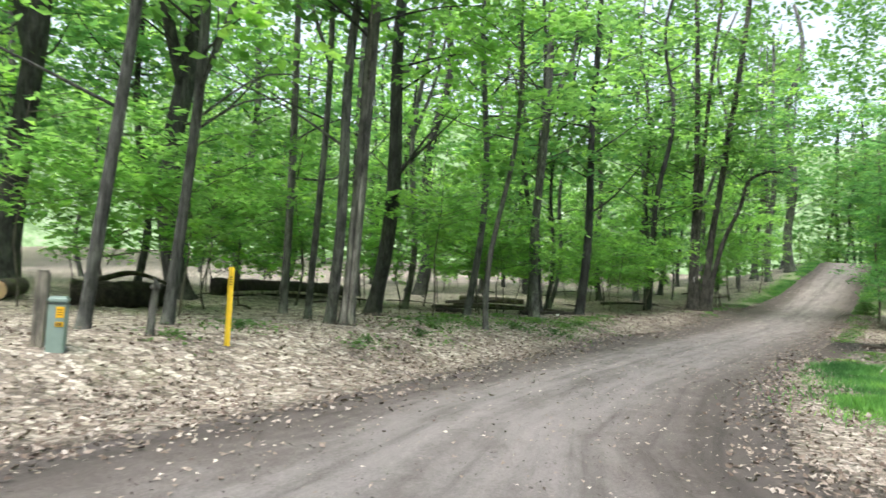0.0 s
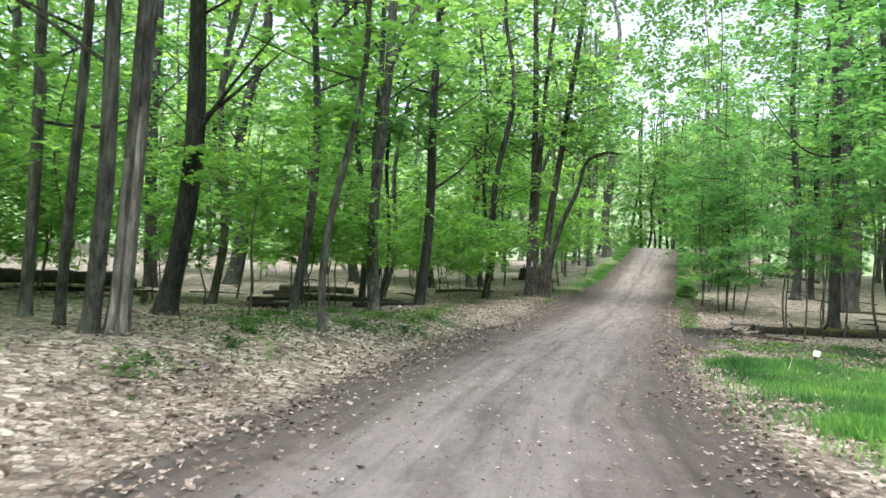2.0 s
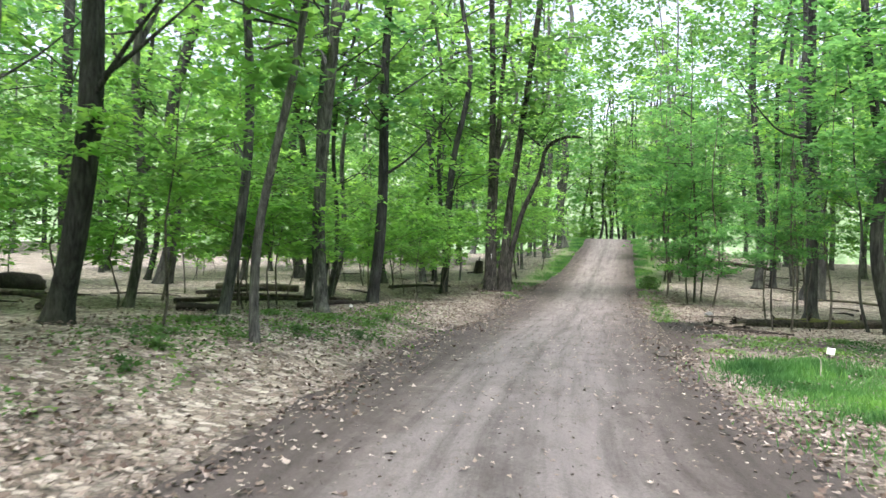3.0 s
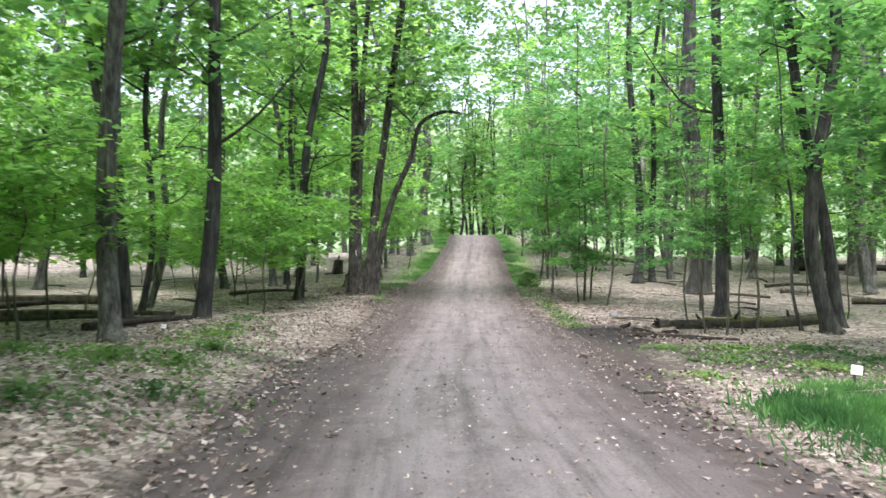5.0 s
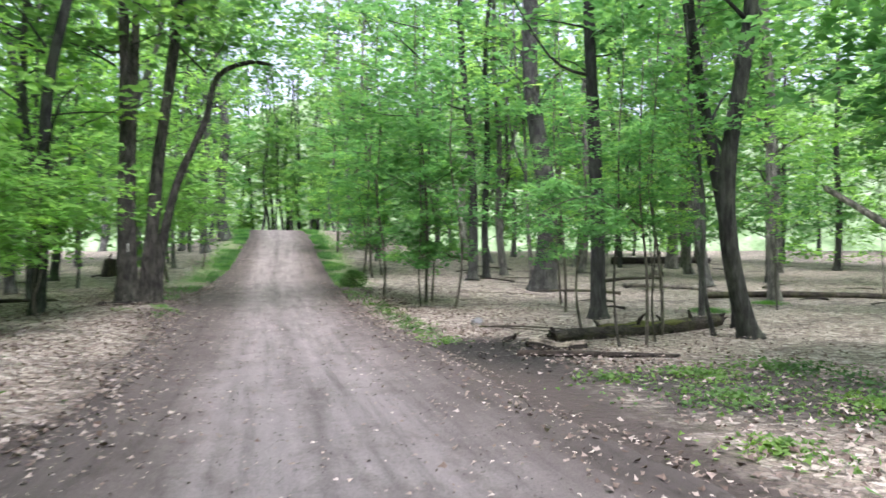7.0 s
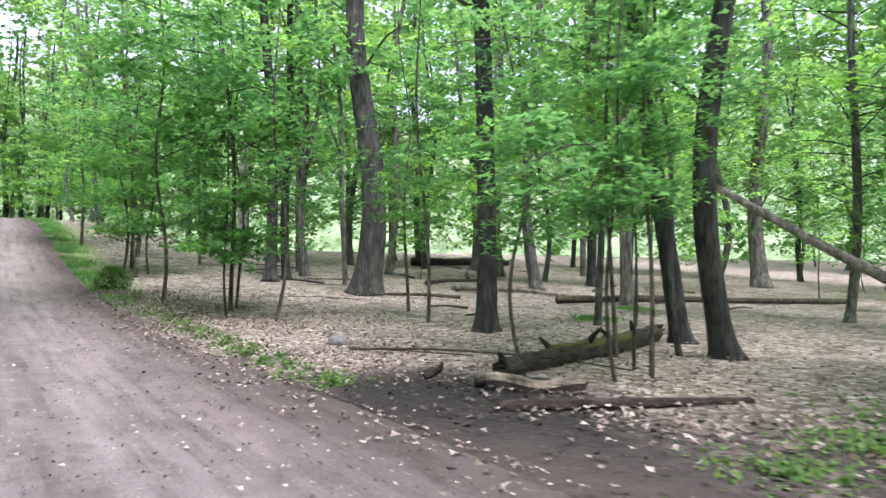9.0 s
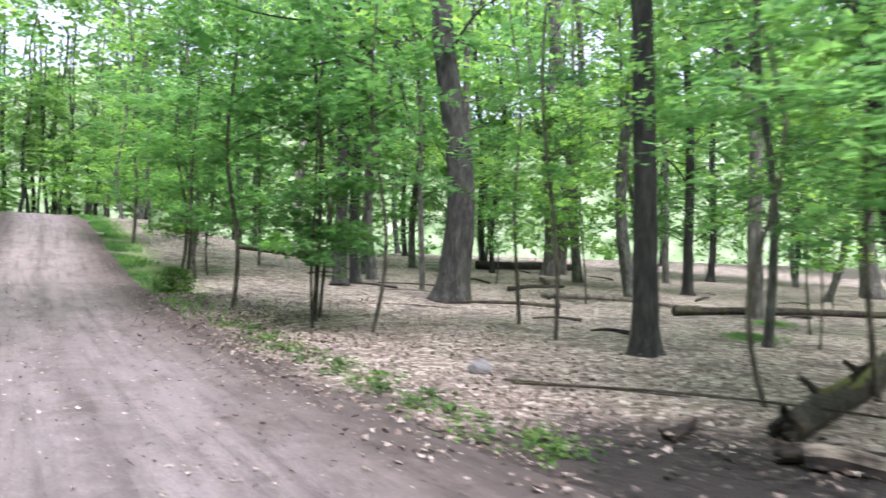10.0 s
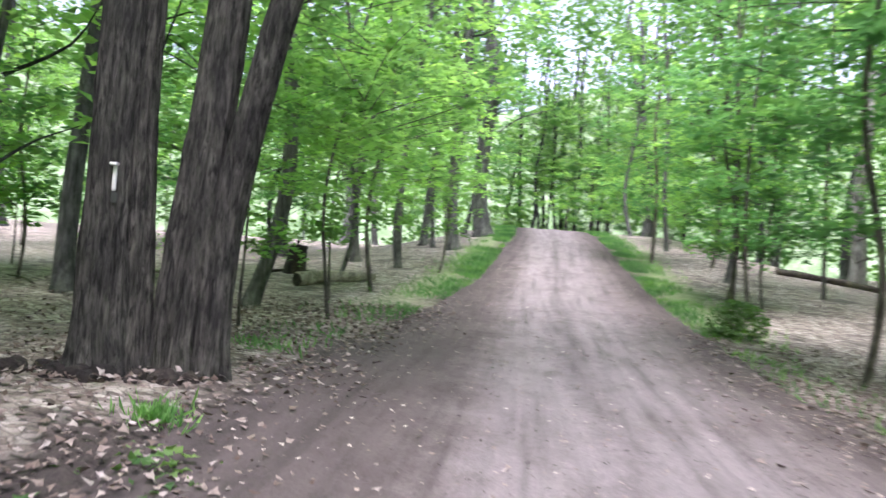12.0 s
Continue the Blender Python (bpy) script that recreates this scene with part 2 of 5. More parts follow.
BARK_THIN = bark_material("bark_sapling", (0.06, 0.055, 0.045), (0.17, 0.155, 0.13), furrow=(40, 40, 9))
DEADWOOD = bark_material("dead_wood", (0.022, 0.019, 0.015), (0.105, 0.091, 0.073), lichen=(0.12, 0.14, 0.05), lichen_amount=0.55, furrow=(5, 30, 30))
ROTTEN = bark_material("rotten_wood", (0.012, 0.0095, 0.0085), (0.052, 0.041, 0.036), lichen=(0.06, 0.05, 0.03), furrow=(6, 22, 22))
BLEACHED = bark_material("bleached_wood", (0.2, 0.17, 0.14), (0.5, 0.46, 0.4), lichen_amount=0.15, furrow=(4, 34, 34))
SPLIT_FACE = bark_material("split_wood_face", (0.11, 0.092, 0.076), (0.36, 0.32, 0.275), lichen_amount=0.1, furrow=(4, 34, 34))
MOSS = plain_material("moss", (0.1, 0.11, 0.03), 0.95, 30, 0.5, 0.9)
STONE = plain_material("field_stone", (0.19, 0.195, 0.2), 0.85, 22, 0.4, 0.6)
CUT_FACE = plain_material("sawn_wood", (0.42, 0.29, 0.17), 0.8, 30, 0.25)
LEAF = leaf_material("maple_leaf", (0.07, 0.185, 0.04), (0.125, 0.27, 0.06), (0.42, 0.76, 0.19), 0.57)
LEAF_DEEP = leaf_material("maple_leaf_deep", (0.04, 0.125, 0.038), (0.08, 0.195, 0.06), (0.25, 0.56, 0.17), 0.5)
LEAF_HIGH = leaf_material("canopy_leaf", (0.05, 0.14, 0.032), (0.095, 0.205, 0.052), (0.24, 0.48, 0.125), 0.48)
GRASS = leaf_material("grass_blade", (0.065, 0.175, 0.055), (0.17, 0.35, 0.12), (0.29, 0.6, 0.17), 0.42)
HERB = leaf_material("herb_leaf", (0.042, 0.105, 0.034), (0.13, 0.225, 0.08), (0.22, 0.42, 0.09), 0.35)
LITTER = litter_material("dry_leaf", ((0.0, (0.07, 0.045, 0.033)), (0.35, (0.165, 0.125, 0.102)), (0.7, (0.27, 0.22, 0.188)), (1.0, (0.42, 0.37, 0.335))))
WET_LEAF = litter_material("wet_leaf", ((0.0, (0.02, 0.016, 0.013)), (0.68, (0.05, 0.039, 0.033)), (0.85, (0.2, 0.165, 0.145)), (1.0, (0.5, 0.45, 0.39))), 0.6)
GRIT = litter_material("grit", ((0.0, (0.025, 0.02, 0.017)), (0.7, (0.09, 0.07, 0.06)), (1.0, (0.3, 0.26, 0.23))))
PALE_BITS = litter_material("pale_leaf_bits", ((0.0, (0.16, 0.125, 0.1)), (0.6, (0.34, 0.28, 0.23)), (1.0, (0.6, 0.54, 0.47))))
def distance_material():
    """Green for the far ring, hazed and glowing to stand in for distant light."""
    m, nodes, links, bsdf = node_material("far_green_glow")
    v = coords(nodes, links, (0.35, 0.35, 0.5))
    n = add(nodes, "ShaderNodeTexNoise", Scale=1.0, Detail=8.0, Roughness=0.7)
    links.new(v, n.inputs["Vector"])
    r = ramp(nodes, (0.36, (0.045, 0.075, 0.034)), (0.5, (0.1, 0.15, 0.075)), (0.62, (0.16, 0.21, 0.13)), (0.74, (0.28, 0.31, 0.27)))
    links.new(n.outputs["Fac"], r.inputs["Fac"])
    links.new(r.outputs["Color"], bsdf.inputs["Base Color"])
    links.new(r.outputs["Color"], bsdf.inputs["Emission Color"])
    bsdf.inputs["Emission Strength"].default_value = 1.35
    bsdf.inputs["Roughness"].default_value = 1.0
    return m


FAR_GREEN_GLOW = distance_material()
GROUND, ROAD = ground_material(), road_material()
BOX_PAINT = plain_material("pedestal_paint", (0.23, 0.31, 0.29), 0.5, 9, 0.1, 0.08)
BOX_DARK = plain_material("pedestal_seam", (0.08, 0.1, 0.1), 0.6, 9, 0.1)
YELLOW = plain_material("marker_yellow", (0.72, 0.5, 0.03), 0.5, 8, 0.12, 0.06)
YELLOW_LABEL = plain_material("label_yellow", (0.8, 0.45, 0.02), 0.45, 20, 0.08, 0.05)
BLACK_INK = plain_material("black_print", (0.03, 0.03, 0.03), 0.6, 20, 0.1, 0.05)
POST_WOOD = bark_material("weathered_post", (0.12, 0.11, 0.1), (0.3, 0.28, 0.25), furrow=(22, 22, 1.5), lichen_amount=0.1)
WHITE = plain_material("white_plastic", (0.78, 0.78, 0.76), 0.5, 10, 0.06, 0.05)
DARK_PLASTIC = plain_material("dark_stake", (0.05, 0.055, 0.05), 0.6, 10, 0.2)


# ---- the lie of the land ----
def smooth(a):
    a = np.clip(a, 0, 1)
    return a * a * (3 - 2 * a)


def profile(y):
    ys = np.array([-400, -30, 5, 10, 19, 27, 33, 37, 43, 50, 58, 67, 75, 90, 140, 600.0])
    zs = np.array([-.1, -.1, -.28, -.32, -.41, -.36, -.2, -.02, .45, 1.4, 2.6, 3.7, 4.1, 4.2, 4.5, 5])
    return np.interp(y, ys, zs)


def land(x, y):
    """Height of the ground at x, y."""
    x, y = np.asarray(x, float), np.asarray(y, float)
    p = (profile(y - 1.2) + profile(y) + profile(y + 1.2)) / 3
    side = smooth((abs(x + 3.0) - 3.5) / 8.0)
    left = np.interp(y, [0, 15, 25, 33, 41], [.38, .38, .25, .3, .05]) * smooth((-x - 5.2) / 2.5)
    return p - np.maximum(p - .3, 0) * .45 * side + left


def track_left(y):
    return np.interp(y, [-60, -20, 0, 5, 11, 16, 30, 43, 60, 72, 82, 95, 120], [2, -3.2, -4.2, -4.4, -5.0, -5.6, -6.1, -6.5, -6.3, -6.7, -10, -21, -46])


def track_right(y):
    return np.interp(y, [-60, -20, 0, 3, 6, 10, 17, 30, 45, 62, 74, 84, 95, 120], [14, 7, 2.2, 0.9, -0.8, -1.6, -1.95, -2.15, -2.4, -2.6, -3.1, -6.4, -15, -40])


def road_left(y):
    """The outer edge of the bare shoulder."""
    return track_left(y) - np.interp(y, [0, 5, 9, 14, 18, 24, 28, 32, 36, 41, 46], [0, .05, .15, .35, .3, .25, .45, .7, .75, .4, 0])


def road_right(y):
    return track_right(y) + np.interp(y, [-2, 3, 6, 10, 13, 17, 30], [.2, .5, .55, .5, .3, .1, 0])


def z_at(x, y):
    return float(land(x, y))


# ---- mesh helpers ----
def mesh_from(name, verts, faces, material, smooth_shade=True):
    """A mesh from an array of places and an array of faces that all have as many corners."""
    verts, faces = np.asarray(verts, np.float32), np.asarray(faces, np.int32)
    me = bpy.data.meshes.new(name)
    me.vertices.add(len(verts))
    me.vertices.foreach_set("co", verts.ravel())
    n, k = faces.shape
    me.loops.add(n * k)
    me.loops.foreach_set("vertex_index", faces.ravel())
    me.polygons.add(n)
    me.polygons.foreach_set("loop_start", np.arange(0, n * k, k, dtype=np.int32))
    me.polygons.foreach_set("use_smooth", np.full(n, smooth_shade))
    me.update(calc_edges=True)
    me.materials.append(material)
    return me


def part_of(parent, name, me, label="", where=None):
    ob = new(name, me)
    ob.parent = parent
    if where is not None:
        ob.matrix_basis = where
    if label:
        tagged(ob, label)
    return ob


def part(name, bm, material, parent=None, label=""):
    """Links a bmesh as one mesh object, under a thing or under a part."""
    me = bpy.data.meshes.new(name)
    bm.to_mesh(me)
    bm.free()
    me.materials.append(material)
    ob = new(name, me)
    if parent:
        ob.parent = parent
    if label:
        tagged(ob, label)
    return ob


def thing(name, x, y, label, category, group="", z=None, turn=0):
    ob = new(name)
    ob.empty_display_size = 0.2
    ob.matrix_basis = pose(x, y, z_at(x, y) if z is None else z, 0, 0, turn)
    return tagged(ob, label, category, group)


def tube(points, radii, sides=10, rough=0.06, seed=0, lobes=0.0, cap=True):
    """A tapered, uneven limb along points: places and quads."""
    pts = np.array(points, float)
    rad = np.array(radii, float)
    rng = np.random.RandomState(seed)
    n = len(pts)
    tan = np.gradient(pts, axis=0)
    tan /= np.linalg.norm(tan, axis=1)[:, None] + 1e-9
    ref = np.array([1.0, 0, 0]) if abs(tan[0][0]) < 0.8 else np.array([0, 1.0, 0])
    ang = np.linspace(0, 2 * math.pi, sides, endpoint=False)
    ridge = rng.randn(sides) * rough
    verts = []
    for i in range(n):
        u = np.cross(tan[i], ref)
        u /= np.linalg.norm(u)
        w = np.cross(tan[i], u)
        ridge = ridge * 0.85 + rng.randn(sides) * rough * 0.4
        r = rad[i] * (1 + ridge)
        if lobes:
            r = r * (1 + lobes * math.exp(-3.5 * i / max(1, n * 0.12)) * np.cos(5 * ang + seed))
        verts.append(pts[i] + r[:, None] * (np.cos(ang)[:, None] * u + np.sin(ang)[:, None] * w))
    verts = np.concatenate(verts)
    i, j = np.meshgrid(np.arange(n - 1), np.arange(sides), indexing="ij")
    a, b = i * sides + j, i * sides + (j + 1) % sides
    faces = np.stack([a, b, b + sides, a + sides], -1).reshape(-1, 4)
    if cap:
        ends = [pts[0], pts[-1]]
        k = len(verts)
        verts = np.concatenate([verts, ends])
        jj = np.arange(0, sides, 2)
        low = np.stack([np.full(len(jj), k), (jj + 2) % sides, (jj + 1) % sides, jj], -1)
        top = (n - 1) * sides
        high = np.stack([np.full(len(jj), k + 1), top + jj, top + (jj + 1) % sides, top + (jj + 2) % sides], -1)
        faces = np.concatenate([faces, low, high])
    return verts, faces


def joined(pieces):
    verts, faces, k = [], [], 0
    for v, f in pieces:
        verts.append(v)
        faces.append(f + k)
        k += len(v)
    return np.concatenate(verts), np.concatenate(faces)


def spline(points, n):
    """A smooth line of n places through points."""
    p = np.array(points, float)
    t = np.linspace(0, len(p) - 1, n)
    out = []
    for s in t:
        i = min(int(s), len(p) - 2)
        f = s - i
        p0, p1, p2, p3 = p[max(i - 1, 0)], p[i], p[i + 1], p[min(i + 2, len(p) - 1)]
        out.append(0.5 * (2 * p1 + (p2 - p0) * f + (2 * p0 - 5 * p1 + 4 * p2 - p3) * f * f + (3 * p1 - p0 - 3 * p2 + p3) * f ** 3))
    return np.array(out)


LOBED = np.array([(0, 0, 0), (-.48, .3, .1), (-.2, .52, .03), (0, 1, -.08), (.2, .52, .03), (.48, .3, .1)])
KITE = np.array([(0, 0, 0), (-.36, .42, .08), (0, 1, -.05), (.36, .42, .08)])
BLADE = np.array([(-.03, 0, 0), (-.02, .6, .06), (.01, 1, .3), (.03, 0, 0)])


def leaves(rng, places, sizes, shape=LOBED, tilt=0.5, upright=None):
    """Flat leaves at places, their faces mostly up: places and faces."""
    n = len(places)
    yaw = rng.uniform(0, 2 * math.pi, n)
    a, b = rng.normal(0, tilt, n), rng.normal(0, tilt, n)
    if upright is not None:
        a = a + upright
    s = shape[None] * np.asarray(sizes)[:, None, None]
    x, y, z = s[..., 0], s[..., 1], s[..., 2]
    ca, sa, cb, sb = np.cos(a)[:, None], np.sin(a)[:, None], np.cos(b)[:, None], np.sin(b)[:, None]
    y, z = y * ca - z * sa, y * sa + z * ca
    x, z = x * cb - z * sb, x * sb + z * cb
    c, q = np.cos(yaw)[:, None], np.sin(yaw)[:, None]
    x, y = x * c - y * q, x * q + y * c
    v = np.stack([x, y, z], -1) + np.asarray(places)[:, None, :]
    k = len(shape)
    return v.reshape(-1, 3), np.arange(n * k).reshape(n, k)


# ---- ground and road ----
def build_ground():
    def steps(lo, hi, fine, far):
        mid = np.arange(lo, hi, fine)
        out = np.cumsum(fine * 1.22 ** np.arange(1, 60))
        out = out[out < far]
        return np.concatenate([lo - out[::-1], mid, hi + out])
    xs, ys = steps(-24, 22, 0.3, 900), steps(-8, 70, 0.3, 900)
    x, y = np.meshgrid(xs, ys)
    z = land(x, y)
    d = np.maximum(road_left(y) - x, x - road_right(y))
    d = d - 2.0 * np.exp(-((x + 0.8) / 1.3) ** 2 - ((y - 24.6) / 1.9) ** 2) - .8 * np.exp(-((x + 6.7) / .6) ** 2 - ((y - 30.5) / 1.6) ** 2) - .8 * np.exp(-((x + 1.3) / .8) ** 2 - ((y - 20.5) / 3.5) ** 2)
    bumps = np.array([noise.noise((a * 0.5, b * 0.5, 0)) * 0.05 + noise.noise((a * 2.1, b * 2.1, 3)) * 0.022 for a, b in zip(x.ravel(), y.ravel())]).reshape(x.shape)
    z = z + bumps * smooth((d + 0.1) / 0.8) - 0.12 * smooth((0.0 - np.maximum(road_left(y) - x, x - road_right(y))) / 0.35)
    nx, ny = len(xs), len(ys)
    i, j = np.meshgrid(np.arange(ny - 1), np.arange(nx - 1), indexing="ij")
    a = i * nx + j
    f = np.stack([a, a + 1, a + nx + 1, a + nx], -1).reshape(-1, 4)
    me = mesh_from("ground", np.stack([x, y, z], -1).reshape(-1, 3), f, GROUND)
    me.attributes.new("road_distance", "FLOAT", "POINT").data.foreach_set("value", np.clip(d, -2, 20).ravel().astype(np.float32))
    green = smooth((y - 36) / 10) * smooth((1.7 - d) / 0.8) * 0.75
    me.attributes.new("verge", "FLOAT", "POINT").data.foreach_set("value", green.ravel().astype(np.float32))
    wet = 1.3 * np.exp(-((x + .9) / 1.15) ** 2 - ((y - 24.8) / 1.9) ** 2) + .42 * np.exp(-((x + 6.7) / .5) ** 2 - ((y - 30.4) / 1.5) ** 2) + .95 * np.exp(-((x - .8) / 2.2) ** 2 - ((y - 20.6) / 2.3) ** 2)
    wet = smooth((wet + bumps * 6 - .25) / .5) * .9
    me.attributes.new("mud", "FLOAT", "POINT").data.foreach_set("value", wet.ravel().astype(np.float32))
    return tagged(new("ground", me), "forest floor of brown leaf litter and bare soil", "ground", kind="structure")


def build_road():
    ys, us = np.arange(-30, 112, 0.3), np.linspace(0, 1, 25)
    rng = np.random.RandomState(4)
    wob = [np.convolve(rng.randn(len(ys) + 8), np.ones(9) / 9, "valid") * 0.22 for _ in range(2)]
    left, right = road_left(ys) - 0.15 + wob[0], road_right(ys) + 0.15 + wob[1]
    u, yy = np.meshgrid(us, ys)
    x = left[:, None] + (right - left)[:, None] * u
    across = (x - track_left(yy)) / (track_right(yy) - track_left(yy))
    rut = -0.025 * (np.exp(-((across - 0.36) / 0.07) ** 2) + np.exp(-((across - 0.7) / 0.07) ** 2))
    z = land(x, yy) + 0.012 + 0.05 * np.sin(u * math.pi) ** 0.7 + rut - 0.06 * (np.abs(u - 0.5) > 0.49)
    z = z + np.array([noise.noise((a * 1.3, b * 0.8, 7)) * 0.014 for a, b in zip(x.ravel(), yy.ravel())]).reshape(x.shape)
    nx, ny = len(us), len(ys)
    i, j = np.meshgrid(np.arange(ny - 1), np.arange(nx - 1), indexing="ij")
    a = i * nx + j
    f = np.stack([a, a + 1, a + nx + 1, a + nx], -1).reshape(-1, 4)
    me = mesh_from("road", np.stack([x, yy, z], -1).reshape(-1, 3), f, ROAD)
    layer = me.uv_layers.new(name="across")
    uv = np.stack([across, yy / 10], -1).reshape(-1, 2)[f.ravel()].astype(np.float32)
    layer.data.foreach_set("uv", uv.ravel())
    return tagged(new("road", me), "grey-brown packed dirt track with faint wheel ruts", "road", kind="structure")


build_ground()
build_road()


# ---- crowns that trees share ----
def crown_points(rng, n, radius, low, high, bulge=0.4, sink=1.0):
    """Middles of the leafy sprays, in an uneven egg round the z axis: distance, angle, height."""
    out = []
    gaps = [(rng.uniform(0, 6.28), rng.uniform(low, high)) for _ in range(5)]
    while len(out) < n:
        z, th = low + (high - low) * rng.uniform(0, 1) ** sink, rng.uniform(0, 2 * math.pi)
        f = (z - low) / (high - low)
        allow = radius * (0.6 + 0.4 * f / bulge if f < bulge else math.sqrt(max(0.03, 1 - ((f - bulge) / (1 - bulge)) ** 2)))
        d = allow * math.sqrt(rng.uniform(0.05, 1))
        if any(abs(math.remainder(th - g, 2 * math.pi)) < 0.5 and abs(z - q) < 0.09 * (high - low) for g, q in gaps):
            continue
        out.append((d, th, z))
    return np.array(out)


def sprays(rng, pts, length, width, per, size, shape, tilt=0.3, thick=0.045):
    """Flat fans of leaves that reach outwards and droop at their tips, as a maple bears them."""
    n = len(pts)
    d, th, z = pts[:, :1], pts[:, 1:2] + rng.normal(0, .35, (n, 1)), pts[:, 2:]
    big = rng.uniform(.65, 1.3, (n, 1))
    u = rng.uniform(-1, 1, (n, per))
    v = rng.normal(0, .45, (n, per)) * (1 - .55 * np.abs(u))
    slope = rng.normal(.02, .16, (n, 1))
    a, b = u * length * .5 * big, v * width * big
    dz = a * slope - .12 * np.maximum(u, 0) ** 2 * length - .1 * np.abs(b) + rng.normal(0, thick, (n, per)) * length
    c, q = np.cos(th), np.sin(th)
    cx, cy = pts[:, :1] * np.cos(pts[:, 1:2]), pts[:, :1] * np.sin(pts[:, 1:2])
    p = np.stack([cx + a * c - b * q, cy + a * q + b * c, z + dz], -1).reshape(-1, 3)
    return leaves(rng, p, rng.uniform(.65, 1.25, len(p)) * size, shape, tilt)


def twigs(pts, base_r, rng, sides=3):
    """Thin boughs from the stem out along some of the sprays."""
    pieces = []
    for d, th, z in pts:
        out = np.array([math.cos(th), math.sin(th), 0])
        start = np.array([0, 0, max(0.2, z - d * rng.uniform(0.15, 0.6))])
        end = out * (d + .35) + np.array([0, 0, z - .03])
        mid = start * 0.5 + end * 0.5 + np.array([0, 0, .05 * d]) + rng.normal(0, 0.05 * d + .01, 3)
        pieces.append(tube(spline([start, mid, end], 7), np.linspace(base_r, 0.005, 7), sides, 0.05, rng.randint(1000), cap=False))
    return joined(pieces)


def make_crown(seed, n, radius, low, high, per, size, length, width, shape, material, bough=0.03, boughs=0.5, sink=1.0, bulge=.6):
    rng = np.random.RandomState(seed)
    pts = crown_points(rng, n, radius, low, high, bulge, sink)
    v, f = sprays(rng, pts, length, width, per, size, shape)
    crown = mesh_from("crown", v, f, material, False)
    v, f = twigs(pts[rng.permutation(n)[:max(3, int(n * boughs))]], bough, rng)
    return crown, mesh_from("bough", v, f, BARK_THIN if bough < 0.03 else BARK_DARK)


# leafy from low down; low and wide; high over bare trunks; between the two
UNDER = [make_crown(10 + i, 44, 2.1, 1.3, 6.6, 42, 0.19, 1.6, .55, LOBED, (LEAF, LEAF_DEEP)[i % 2], 0.014, .3) for i in range(4)]
LOW = [make_crown(30 + i, 24, 2.0, 0.8, 3.0, 48, 0.18, 1.6, .55, LOBED, (LEAF, LEAF, LEAF, LEAF_DEEP)[i], 0.012) for i in range(4)]
UNDER_FAR = [make_crown(90 + i, 44, 2.1, 1.3, 6.6, 38, 0.19, 1.5, .5, KITE, (LEAF, LEAF, LEAF_DEEP, LEAF)[i], 0.014, .3) for i in range(4)]
LOW_FAR = [make_crown(95 + i, 24, 2.0, 0.8, 3.0, 46, 0.175, 1.5, .5, KITE, LEAF, 0.012, .3) for i in range(3)]
HIGH = [make_crown(50 + i, 34, 3.5, 4.4, 14.5, 36, 0.28, 2.3, .8, KITE, (LEAF_HIGH, LEAF_HIGH, LEAF, LEAF_DEEP)[i], 0.035, 0.4, 1.6) for i in range(4)]
MIDDLE = [make_crown(70 + i, 44, 2.9, 2.0, 10.0, 38, 0.24, 2.0, .7, KITE, (LEAF, LEAF_HIGH, LEAF_DEEP)[i], 0.03, 0.4, 1.3) for i in range(3)]


# ---- trees ----
def trunk_line(height, lean, bend, rng, n, sway=0.09):
    lx, ly = lean
    z = np.linspace(0, height, n)
    f = z / height
    wob = rng.normal(0, 1, (3, 2))
    x = lx * z + bend[0] * f * f * height * 0.15
    y = ly * z + bend[1] * f * f * height * 0.15
    for k in range(3):
        x = x + wob[k, 0] * sway * np.sin((k + 1.3) * f * 4) * math.sqrt(height) * 0.35
        y = y + wob[k, 1] * sway * np.sin((k + 1.1) * f * 4) * math.sqrt(height) * 0.35
    x, y = x - x[0], y - y[0]
    return np.stack([x, y, z], -1)


COUNT = [0]


